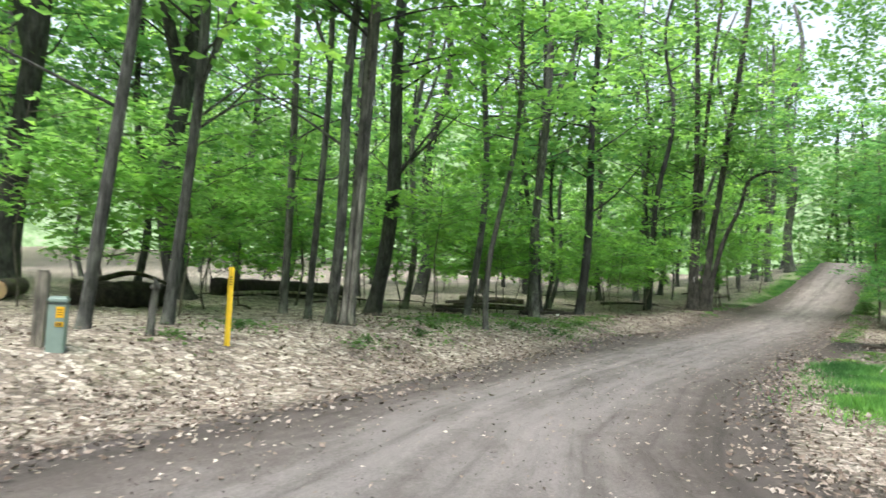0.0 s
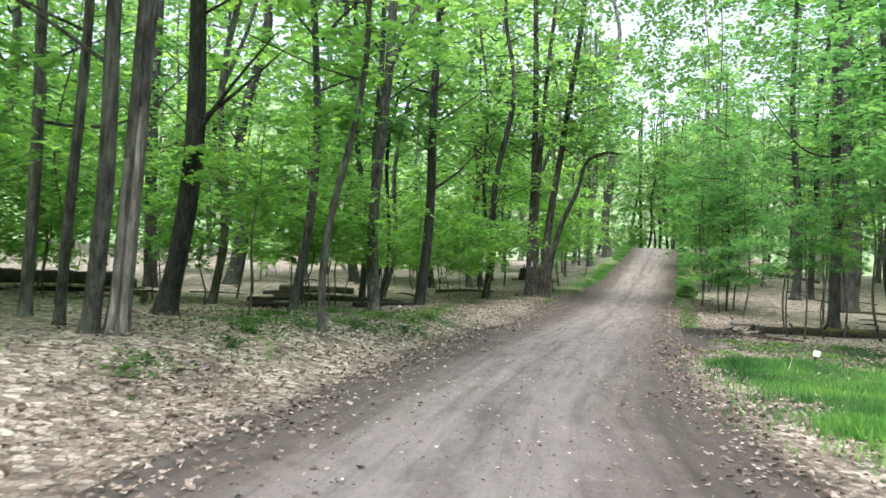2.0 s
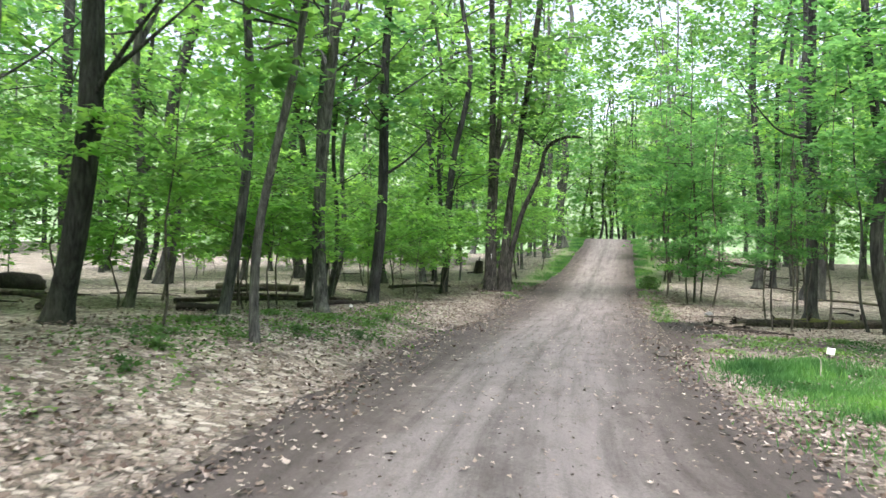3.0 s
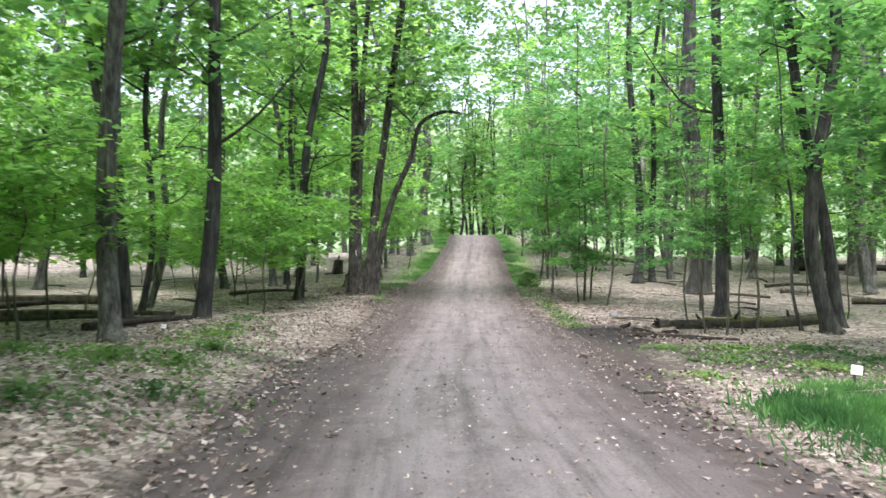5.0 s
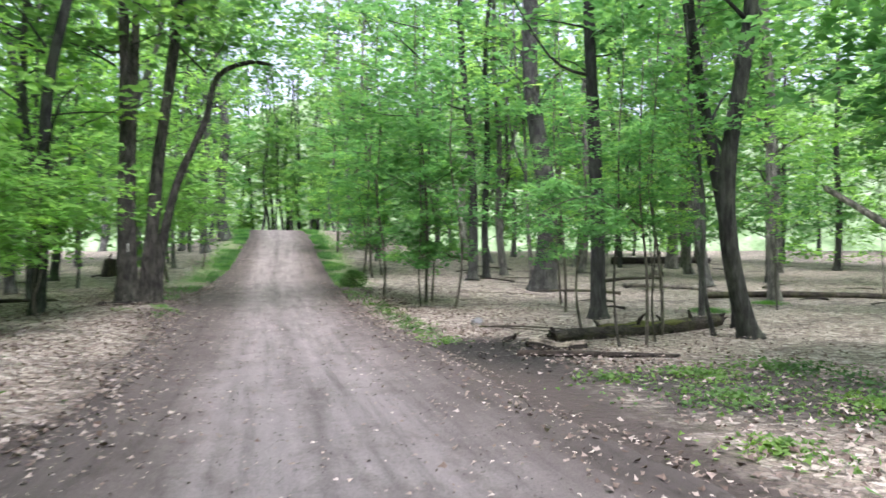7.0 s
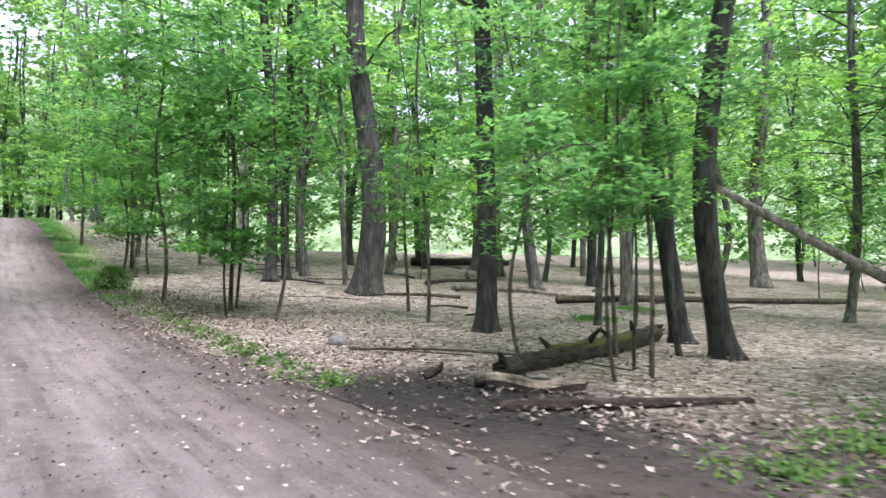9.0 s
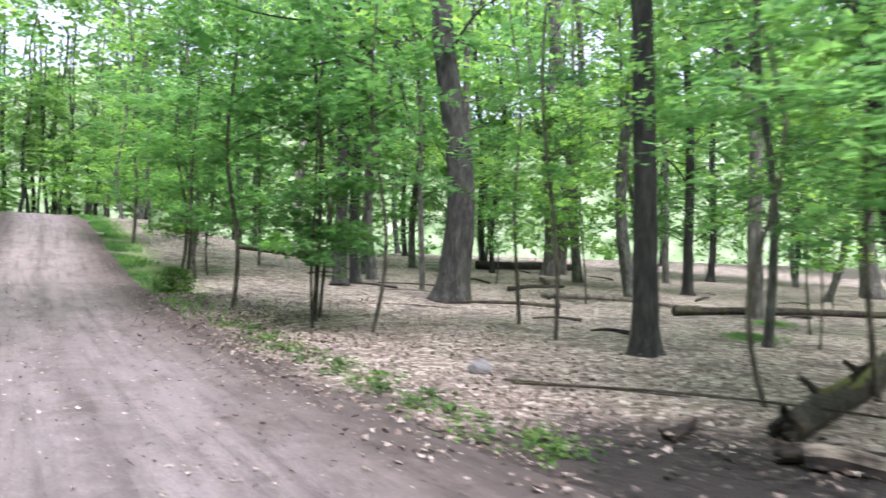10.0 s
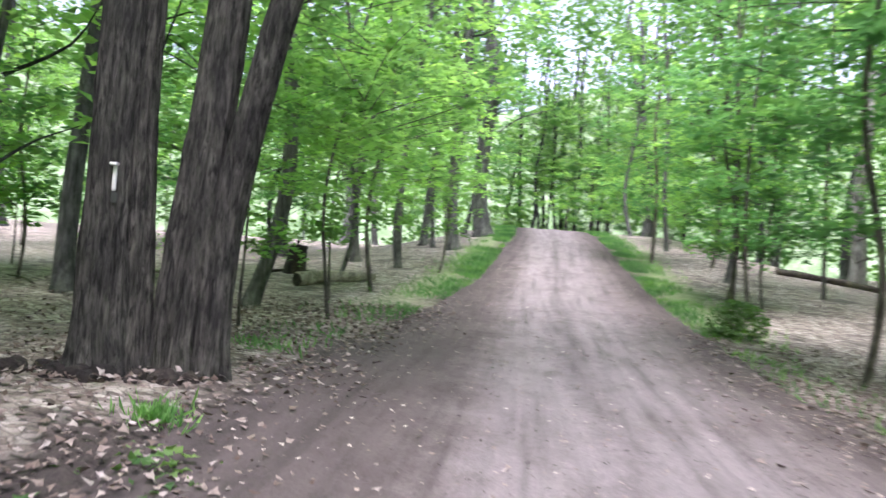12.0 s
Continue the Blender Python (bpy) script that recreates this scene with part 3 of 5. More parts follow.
def tree(x, y, r, lean=(0, 0), height=16.0, crowns=(), material=None, label="tall grey-brown maple trunk with a leafy green crown", category="tree", group="", bend=(0, 0), sides=12, limbs=0, flare=0.5, name="tree", taper=0.62, limb_low=2.6, fork=0.0, sway=0.09):
    """A tree: trunk, some limbs of its own, and one or more crowns from the shared ones."""
    COUNT[0] += 1
    seed = COUNT[0]
    rng = np.random.RandomState(seed + 900)
    base = thing(name, x, y, label, category, group, z_at(x, y) - 0.05)
    n = max(10, int(height * 2.6))
    # rings closer to each other near the foot
    line = trunk_line(height, lean, bend, rng, n, sway)
    s = np.linspace(0, 1, n) ** 1.5
    line = np.stack([np.interp(s * height, line[:, 2], line[:, k]) for k in range(3)], -1)
    z = line[:, 2]
    radii = r * (1 - taper * z / height) + r * flare * np.exp(-z / max(0.12, 1.1 * r))
    part_of(base, "trunk", mesh_from("trunk", *tube(line, radii, sides, 0.05, seed, 0.16 if r > 0.1 else 0.0), material or BARK))
    if fork:
        p = np.array([np.interp(fork, z, line[:, q]) for q in range(3)])
        th, up = rng.uniform(0, 2 * math.pi), height - fork
        out = np.array([math.cos(th), math.sin(th), 0])
        pts = [p - (0, 0, .15), p + out * .1 * up + (0, 0, .3 * up), p + out * .16 * up + (0, 0, up)]
        rr = r * (1 - taper * fork / height) * .78
        part_of(base, "second_stem", mesh_from("second_stem", *tube(spline(pts, 16), np.linspace(rr, .02, 16), sides, .05, seed + 50), material or BARK))
    for k in range(limbs):
        h = rng.uniform(limb_low, min(height * 0.7, limb_low + 5))
        p = np.array([np.interp(h, z, line[:, q]) for q in range(3)])
        th = rng.uniform(0, 2 * math.pi)
        L = rng.uniform(1.4, 3.8)
        out = np.array([math.cos(th), math.sin(th), 0])
        pts = [p, p + out * L * 0.45 + np.array([0, 0, L * rng.uniform(0.05, 0.4)]), p + out * L + np.array([0, 0, L * rng.uniform(0.2, 0.9)])]
        rr = min(0.05, 0.3 * r)
        part_of(base, "branch", mesh_from("branch", *tube(spline(pts, 9), np.linspace(rr, 0.008, 9), 6, 0.06, seed + k), material or BARK))
    for pair, up, size, turn in crowns:
        at = np.array([np.interp(min(up + 3, height), z, line[:, q]) for q in range(2)])
        where = Matrix.LocRotScale((at[0], at[1], up), Euler((0, 0, radians(turn))), Vector((size, size, size)))
        part_of(base, "crown", pair[0], "", where)
        tagged(part_of(base, "bough", pair[1], "", where), kind="stuff")
    return base


def high_crowns(rng, k=1, up=0.0):
    return [(HIGH[rng.randint(4)], up + rng.uniform(0, 1.5), rng.uniform(0.85, 1.15), rng.uniform(0, 360)) for _ in range(k)]


R = np.random.RandomState(77)
TREES = []


def stand(rows, group, name="tree", **how):
    """Trees of one sort: x, y, radius, lean in x, height."""
    for x, y, r, lx, h in rows:
        TREES.append((x, y))
        own = dict(how)
        own.setdefault("fork", R.uniform(3.0, 6.5) if R.uniform() < 0.45 else 0.0)
        own.setdefault("crowns", high_crowns(R))
        own["crowns"] = own["crowns"]() if callable(own["crowns"]) else own["crowns"]
        tree(x, y, r, (lx, R.normal(0, 0.012)), h, group=group, name=name, **own)


# left of the road, from the start on
stand([(-8.2, 5.43, .085, .1, 14), (-8.76, 7.02, .085, .035, 13), (-10.47, 10.95, .09, -.02, 14), (-9.2, 10.35, .07, .06, 13), (-12.08, 17.27, .1, .03, 14), (-9.27, 16.11, .095, .02, 14), (-8.58, 18.68, .14, .0, 15), (-12.06, 26.98, .09, .07, 13)],
      "slender trees by the track", crowns=lambda: high_crowns(R, R.randint(2), -.3), limbs=3, label="slender grey-brown maple rising from leaf litter")
stand([(-14.48, 11.43, .27, .0, 19), (-10.02, 13.26, .17, .05, 17), (-19.97, 29.1, .29, .05, 19), (-16.2, 8.2, .3, .03, 19)],
      "big trees in the wood", crowns=lambda: high_crowns(R, 1, 1.5), limbs=3, label="thick dark-barked maple rising from leaf litter", material=BARK_DARK)
shaggy = tree(-7.81, 9.88, .125, (.03, 0), 16, high_crowns(R, 1, 1), BARK_GREY, "old maple with pale peeling strips of bark by the track", limbs=2, sides=16, sway=.03)
for a0, wide, top in ((-.5, .045, 2.6), (-1.35, .05, 2.0)):
    line = [(math.cos(a0) * (.13 + .07 * math.exp(-z / .14)) * (1 - .02 * z) + .03 * z, math.sin(a0) * (.13 + .07 * math.exp(-z / .14)) * (1 - .02 * z), z + .06) for z in np.linspace(0, top, 14)]
    part_of(shaggy, "bare_strip", mesh_from("bare_strip", *tube(line, np.linspace(wide, wide * .6, 14), 8, .12, 5), BARK_PALE), "pale bare strip of wood")
tree(-8.02, 9.66, .1, (.055, .01), 15, high_crowns(R, 1, 1), BARK, "dark maple stem beside a pale peeling one", limbs=2)
tree(-6.85, 12.97, .06, (.12, 0), 9, [(UNDER[0], 1.8, 1.0, 40)], BARK, "thin leaning maple by the track's edge", limbs=2, bend=(-.4, 0))
stand([(-9.37, 23.65, .16, .02, 16), (-9.72, 21.35, .1, -.03, 14), (-11.31, 23.7, .1, -.08, 14), (-11.12, 24.64, .075, .07, 12), (-9.12, 30.24, .14, .06, 14), (-9.4, 31.6, .09, -.06, 14), (-13.4, 36.0, .16, -.03, 16), (-12.0, 39.46, .13, -.05, 14)],
      "trees by the dip", crowns=lambda: high_crowns(R, 1, -.2), limbs=3, material=BARK_DARK, label="dark-barked maple with a straight bare lower trunk")
stand([(-12.23, 38.19, .15, -.02, 16), (-9.3, 38.41, .125, .1, 15), (-8.11, 52.88, .22, -.01, 17), (-7.6, 58.7, .33, -.02, 20), (-9.6, 55.5, .16, .02, 17), (-10.5, 49.0, .15, .05, 16)],
      "trees up the slope", crowns=lambda: high_crowns(R, 1, 1), limbs=2, label="grey-brown tree on the leaf-strewn slope")
# right of the road
tree(-9.0, 30.0, .02, (0, 0), 3.2, [(LOW[1], .5, 1.0, 20), (LOW[2], 1.2, .9, 200)], BARK_THIN, "low leafy sapling by the many-stemmed maple", "sapling", sides=6, name="sapling")
stand([(2.83, 29.56, .18, -.012, 17), (3.85, 25.5, .16, .02, 17), (4.7, 26.95, .15, -.13, 16), (4.77, 38.4, .38, -.03, 20), (3.3, 42.5, .2, -.03, 18), (4.1, 43.2, .15, .02, 17)],
      "trees right of the track", crowns=lambda: [(HIGH[3], 1.2 + R.uniform(0, 1.2), R.uniform(.9, 1.15), R.uniform(0, 360))], limbs=2, fork=0.0, material=BARK_DARK, label="dark-barked maple with a flared foot in leaf litter", flare=0.75, sides=16)
stand([(5.36, 44.75, .17, -.03, 16), (5.28, 40.9, .085, -.06, 11), (9.82, 46.48, .17, .04, 16), (15.71, 48.5, .29, 0, 18), (14.77, 45.27, .21, -.02, 17), (10.6, 33.7, .19, -.02, 17), (23.73, 38.46, .34, 0, 19), (19.9, 45.4, .15, -.03, 15), (17.1, 49.4, .28, 0, 18)],
      "trees in the open wood", crowns=lambda: high_crowns(R, 1, 1), limbs=2, material=BARK_GREY, label="pale grey trunk standing in open leafy wood")
tree(6.3, 55.8, .27, (.01, 0), 8, [], BARK_PALE, "pale dead standing trunk deep in the wood", "dead tree", limbs=1, name="dead_tree", taper=.4)
TREES.append((6.3, 55.8))
stand([(5.5, 29.6, .075, -.01, 9), (3.4, 25.9, .04, -.09, 7)],
      "thin understory trees", crowns=lambda: [(UNDER[1 + 2 * R.randint(2)], 2.4, .8, R.uniform(0, 360))], limbs=1, label="thin understory maple with broad green leaves")

# slim tall trees that arch over the road further up
stand([(.2, 49, .085, -.05, 17), (-.2, 57, .1, -.06, 18), (-8.9, 47.5, .09, .05, 17), (-8.9, 63, .12, .05, 18), (-.6, 66, .11, -.05, 18), (-9.0, 54.0, .09, .05, 18)],
      "trees arching over the track", crowns=lambda: [(HIGH[R.randint(4)], R.uniform(1.5, 2.5), 1.0, R.uniform(0, 360))], limbs=2, fork=0.0, label="slim tall tree arching over the track")
stand([(-.2, 34.6, .05, -.03, 11), (-.5, 45.6, .06, -.03, 12), (.5, 52.4, .07, -.04, 13), (2.2, 47.5, .06, -.02, 12)],
      "slim leafy trees by the track", crowns=lambda: [(MIDDLE[2], R.uniform(1.8, 2.4), .8, R.uniform(0, 360))], limbs=1, fork=0.0, label="slim maple with deep green leaves overhanging the track", material=BARK_THIN, sides=8, taper=.8, flare=.2)
stand([(-9.4, 49.5, .06, .03, 12), (-9.6, 44.2, .06, .02, 12), (-10.6, 34.5, .06, .03, 11), (-11.0, 40.6, .06, -.02, 12)],
      "slim leafy trees on the slope", crowns=lambda: [(MIDDLE[0], R.uniform(.6, 1.4), .9, R.uniform(0, 360))], limbs=1, fork=0.0, label="slim maple with bright leaves on the slope", sides=8, taper=.8, flare=.2)
# slender dark trunks close the view past the crest
stand([(-6.4, 88, .16, .06, 17), (-5.6, 90.5, .13, -.05, 16), (-4.9, 87.2, .11, .02, 15), (-4.1, 89.6, .15, -.08, 17), (-3.3, 86.4, .12, .05, 15), (-2.5, 89.8, .17, -.02, 17), (-1.6, 87.5, .12, .06, 16), (-7.4, 92.5, .2, -.03, 18), (-.6, 90.6, .18, .03, 17), (-3.8, 93.5, .22, .02, 18), (-8.6, 95.5, .2, .04, 18), (-5.3, 95.8, .18, -.04, 18)],
      "trunks past the crest", crowns=lambda: [(MIDDLE[R.randint(2)], R.uniform(1.2, 3.0), 1.0, R.uniform(0, 360))], limbs=1, material=BARK_DARK, label="slender dark trunk in the thicket past the crest")
# low leafy stems
for x, y, k, up, size in ((4.3, 21.4, 3, 1.7, .8), (5.9, 29.0, 3, 1.4, .7), (-11.2, 9.6, 1, .7, .9), (-12.8, 11.8, 2, .9, 1.0), (-11.6, 16.4, 1, .6, 1.0), (-10.4, 20.2, 0, .9, .9), (-10.2, 26.2, 1, .7, .9), (-10.3, 18.6, 1, .5, 1.0), (-11.9, 21.4, 0, .5, 1.0), (-10.7, 23.0, 2, .5, .95), (-8.8, 25.9, 1, .6, .7), (-12.8, 25.4, 2, .5, 1.0), (-9.9, 28.1, 0, .6, .9), (-14.2, 14.6, 2, .6, 1.1), (-9.7, 7.9, 1, .75, .9), (-11.8, 6.4, 1, .9, 1.0), (-8.6, 13.6, 2, 1.3, .8), (-9.4, 18.0, 1, .7, .8), (-8.5, 28.6, 1, .9, .7)):
    TREES.append((x, y))
    tree(x, y, .022, (R.normal(0, .03), R.normal(0, .03)), up + 2.7 * size, [(LOW[k], up, size, R.uniform(0, 360))], BARK_THIN, "thin leafy stem with broad sprays of leaves", "sapling", "thin leafy stems", sides=6, flare=.15, name="sapling", taper=.8)

tree(3.2, 20.6, .055, (-.03, 0), 8.5, [(UNDER[1], 1.2, 1.0, 30), (UNDER[3], 1.9, 1.1, 170)], BARK_THIN, "slim maple with deep green leaves beside the grass", "tree", sides=8, limbs=1, taper=.8)
TREES.append((3.2, 20.6))


def overhang(x, y, reach, drop, crown, size, label):
    """A slim stem whose one long bough carries a leafy spray out over the track's edge."""
    base = thing("sapling", x, y, label, "sapling", z=z_at(x, y) - .03)
    TREES.append((x, y))
    part_of(base, "trunk", mesh_from("trunk", *tube(spline([(0, 0, 0), (.03, .02, 1.2), (-.05, .05, 2.6), (.02, .0, 4.6)], 18), np.linspace(.03, .008, 18), 7, .05, 61), BARK_THIN))
    tip = (reach[0], reach[1], drop)
    part_of(base, "branch", mesh_from("branch", *tube(spline([(-.02, .03, 1.9), (reach[0] * .45, reach[1] * .45, 2.35), (reach[0] * .8, reach[1] * .8, drop + .25), tip], 16), np.linspace(.018, .004, 16), 6, .05, 62), BARK_THIN))
    for px, py, up, s in ((reach[0] * .75, reach[1] * .75, drop - 1.75 * size, size), (0, 0, 2.0, size * .8)):
        where = Matrix.LocRotScale((px, py, up), Euler((0, 0, px)), Vector((s, s, s)))
        part_of(base, "crown", crown[0], "", where)
        tagged(part_of(base, "bough", crown[1], "", where), kind="stuff")


overhang(1.3, 24.5, (-2.0, -.3), 1.95, LOW[3], .52, "slim maple with a dark leafy bough hanging over the track")
# saplings along the right verge and in the wood
SAPS = [(-1.08, 37.1, .05, 9), (-.47, 33.9, .028, 6.5), (.35, 33.28, .038, 8.5), (3.5, 33.5, .04, 8), (2.85, 31.55, .04, 8.5), (.9, 24.6, .022, 5.6), (1.9, 25.3, .02, 5), (-.93, 44.4, .05, 8), (-.66, 43.56, .05, 8), (-.15, 44.43, .04, 7), (-1.4, 52.5, .07, 9), (2.53, 26.2, .035, 7), (1.04, 26.3, .028, 6), (.1, 35.2, .036, 7)]
for i, (x, y, r, h) in enumerate(SAPS):
    TREES.append((x, y))
    tree(x, y, r, (R.normal(-.01, .02), R.normal(0, .02)), h, [(UNDER[(1, 3, 1, 0)[i % 4]], R.uniform(.0, .4) + (1.0 if x > .1 else .1), R.uniform(.65, .9) * (.6 if y < 27 or x > 2.5 else max(.8, h / 7.5)), R.uniform(0, 360))] + ([(UNDER[1], 2.2, 1.1, 130)] if i == 0 else []), BARK_THIN, "slim maple sapling with flat sprays of green leaves", "sapling", "saplings by the track", limbs=0, sides=7, flare=0.15, name="sapling", taper=0.8)
SAPS_LEFT = [(-7.82, 37.72, .03, 6), (-8.38, 42.48, .05, 7), (-8.6, 40.3, .025, 6), (-7.6, 46.5, .03, 6), (-8.2, 35.6, .02, 4), (-10.8, 19.2, .03, 6), (-12.4, 13.2, .03, 6), (-13.6, 20.4, .035, 7), (-15.5, 15.5, .03, 6), (-11.5, 29.0, .03, 6.5), (-13.0, 32.4, .03, 6.5), (-15.5, 26.5, .04, 7)]
for i, (x, y, r, h) in enumerate(SAPS_LEFT):
    TREES.append((x, y))
    tree(x, y, r, (R.normal(0, .03), R.normal(0, .02)), h, [(UNDER[2 * (i % 2)], R.uniform(0, .5), R.uniform(.85, 1.1) * h / 7.5, R.uniform(0, 360))], BARK_THIN, "slim maple sapling in the shade of the wood", "sapling", "saplings in the wood", sides=7, flare=0.15, name="sapling", taper=0.8)


# ---- the many-stemmed maple ----
def stem_clump():
    x0, y0 = -7.55, 32.85
    base = thing("multi_stemmed_maple", x0, y0, "old maple of several thick dark leaning stems grown together", "tree", z=z_at(x0, y0) - 0.06)
    stems = [([(-.36, -.2, 0), (-.38, -.21, 2), (-.37, -.23, 5), (-.5, -.3, 10), (-.85, -.15, 16)], .18, 16),
             ([(-.2, -.06, 0), (-.25, -.1, 1.2), (-.26, -.12, 2.2), (-.22, -.1, 5), (-.1, .1, 9), (.3, .4, 15)], .14, 15),
             ([(.06, .06, 0), (.13, .04, 1.0), (.22, .02, 2.0), (.36, 0, 3.6), (.74, -.1, 6.5), (1.4, -.3, 12), (1.7, -.4, 16)], .185, 16),
             ([(.3, .08, 0), (.38, .05, 1.2), (.8, -.05, 3.0), (1.45, -.2, 4.5), (1.75, -.25, 5.6), (2.5, -.3, 6.0), (3.1, -.3, 5.95)], .125, 6)]
    for k, (pts, r, h) in enumerate(stems):
        n = 60
        line = spline(pts, n)
        z = line[:, 2]
        radii = r * (1 - 0.55 * np.linspace(0, 1, n)) + r * (0.42 if k < 2 else .28) * np.exp(-z / 0.22)
        if k == 3:
            radii = r * (1 - 0.72 * np.linspace(0, 1, n)) + r * 0.3 * np.exp(-z / 0.3)
        part_of(base, "stem", mesh_from("stem", *tube(line, radii, 64, 0.085, 300 + k, 0.24), BARK_OLD))
    v, f = tube(spline([(-.54, -.24, 0), (-.48, -.2, .22), (-.42, -.16, .5), (-.36, -.14, .8)], 14), np.linspace(.12, .03, 14), 12, .16, 5)
    part_of(base, "root_buttress", mesh_from("root_buttress", v, f, ROTTEN), "reddish rotten buttress")
    rng = np.random.RandomState(12)
    for px, py, rr in ((-.36, -.42, .09), (-.18, -.44, .1), (.0, -.34, .08), (-.56, -.32, .08), (-.06, .02, .15), (-.8, -.5, .1), (-.7, -.3, .07), (.14, -.3, .08), (.3, -.16, .07), (-.24, -.5, .07), (-.5, -.48, .08), (.04, -.44, .06), (-.95, -.36, .06), (.22, -.3, .09)):
        th = rng.uniform(0, 3.1)
        line = [(px - math.cos(th) * rr, py - math.sin(th) * rr, .03), (px, py, rr * .55), (px + math.cos(th) * rr, py + math.sin(th) * rr, .03)]
        part_of(base, "root_knob", mesh_from("root_knob", *tube(spline(line, 9), rr * np.array([.35, .6, .8, .9, .95, .9, .8, .6, .3]), 12, .14, rng.randint(99)), ROTTEN))
    for pair, px, py, up, s, turn in ((HIGH[0], -.6, -.2, 2, 1.0, 20), (HIGH[1], 1.5, -.3, 1.8, 1.0, 140), (UNDER[1], 2.6, -.3, 4.6, .6, 60), (LOW[1], .9, 1.6, 1.6, .6, 80)):
        where = Matrix.LocRotScale((px, py, up), Euler((0, 0, radians(turn))), Vector((s, s, s)))
        part_of(base, "crown", pair[0], "", where)
        tagged(part_of(base, "bough", pair[1], "", where), kind="stuff")


stem_clump()


# ---- woods further off: six grown patterns, copied ----
def pattern_trees():
    made = []
    for k in range(6):
        big = k % 3 == 0
        t = tree(-60 - 4 * k, -60, (.24, .12, .16)[k % 3], (R.normal(0, .03), R.normal(0, .02)), (19, 14, 16)[k % 3],
                 high_crowns(R, 1, .6) + ([(MIDDLE[k % 3], 0.2, .9, 50 * k)] if not big else []), (BARK_DARK, BARK)[k % 2], "tall woodland tree among many, grey-brown trunk, green crown", "tree", "trees of the wood", limbs=2)
        made.append(t)
    return made


PATTERN = pattern_trees()
TAKEN = list(TREES) + [(-7.8, 33)]


def free(x, y, gap):
    return all((x - a) ** 2 + (y - b) ** 2 > gap * gap for a, b in TAKEN)


def plant(n, xr, yr, gap, clear_left, clear_right, patterns, size=(.85, 1.15)):
    tries = 0
    while n and tries < 4000:
        tries += 1
        x, y = R.uniform(*xr), R.uniform(*yr)
        if road_left(y) - clear_left < x < road_right(y) + clear_right or not free(x, y, gap):
            continue
        TAKEN.append((x, y))
        s = R.uniform(*size)
        src = patterns[R.randint(len(patterns))]
        copy_thing(src, Matrix.LocRotScale((x, y, z_at(x, y) - .05), Euler((R.normal(0, .03), R.normal(0, .03), R.uniform(0, 6.28))), Vector((s, s, s))))
        n -= 1


plant(14, (-30, -12.5), (2, 50), 2.8, 6, 6, PATTERN)
plant(15, (-56, -24), (-6, 75), 3.4, 6, 8, PATTERN)
plant(13, (10, 34), (20, 62), 3.6, 6, 9, PATTERN)
plant(11, (26, 56), (6, 80), 3.6, 6, 9, PATTERN)
plant(20, (-24, 20), (48, 98), 2.4, 3.2, 3.4, PATTERN)
plant(5, (-5, 7), (86, 102), 1.5, .3, .3, PATTERN)
plant(7, (4, 17), (44, 64), 2.0, 2, 3, [PATTERN[i] for i in (1, 2, 4, 5)])
plant(8, (-34, -18), (-2, 26), 2.4, 2, 3, [PATTERN[i] for i in (1, 2, 4, 5)])
plant(6, (13, 32), (22, 46), 2.4, 2, 3, [PATTERN[i] for i in (1, 2, 4, 5)])
# unseen trees behind the start and to its right, added to keep skylight out
plant(9, (-14, 14), (-30, -9), 3.5, 1.5, 1.5, PATTERN)
plant(14, (5, 24), (-8, 23), 3.0, 4, 5, PATTERN)


def understory():
    pats = []
    for k in range(4):
        pats.append(tree(-60 - 4 * k, -70, .03, (R.normal(0, .03), R.normal(0, .02)), 6.5, [(UNDER_FAR[k], 0.2, .95, 0)], BARK_THIN, "slim maple sapling among the woodland trees", "sapling", "saplings of the wood", sides=6, flare=.15, name="sapling", taper=.8))
    low = []
    for k in range(3):
        low.append(tree(-60 - 4 * k, -76, .02, (R.normal(0, .03), R.normal(0, .02)), 3.4, [(LOW_FAR[k], 0.1, 1.0, 0)], BARK_THIN, "low leafy maple sapling in the wood", "sapling", "low saplings of the wood", sides=6, flare=.15, name="sapling", taper=.8))
    plant(19, (-30, -12.5), (6, 50), 1.6, 5, 5, pats, (.7, 1.1))
    plant(22, (-24, -10.5), (8, 44), 1.5, 4.5, 4.5, low, (.8, 1.3))
    plant(14, (7, 30), (26, 60), 2.4, 5, 8, pats, (.7, 1.1))
    plant(8, (-16, 8), (44, 74), 1.6, 2.2, 2.0, pats, (.8, 1.25))
    plant(8, (-4.5, 4), (78, 92), 1.1, .2, .2, pats, (.8, 1.3))
    plant(4, (-14, -6), (66, 84), 1.3, 1.2, .4, pats, (.8, 1.3))
    plant(7, (-10, 3), (86, 98), .9, .2, .2, low, (.8, 1.4))
    plant(3, (-12, 5), (46, 70), 1.5, 1.2, 1.2, low, (.8, 1.2))
    return pats


understory()


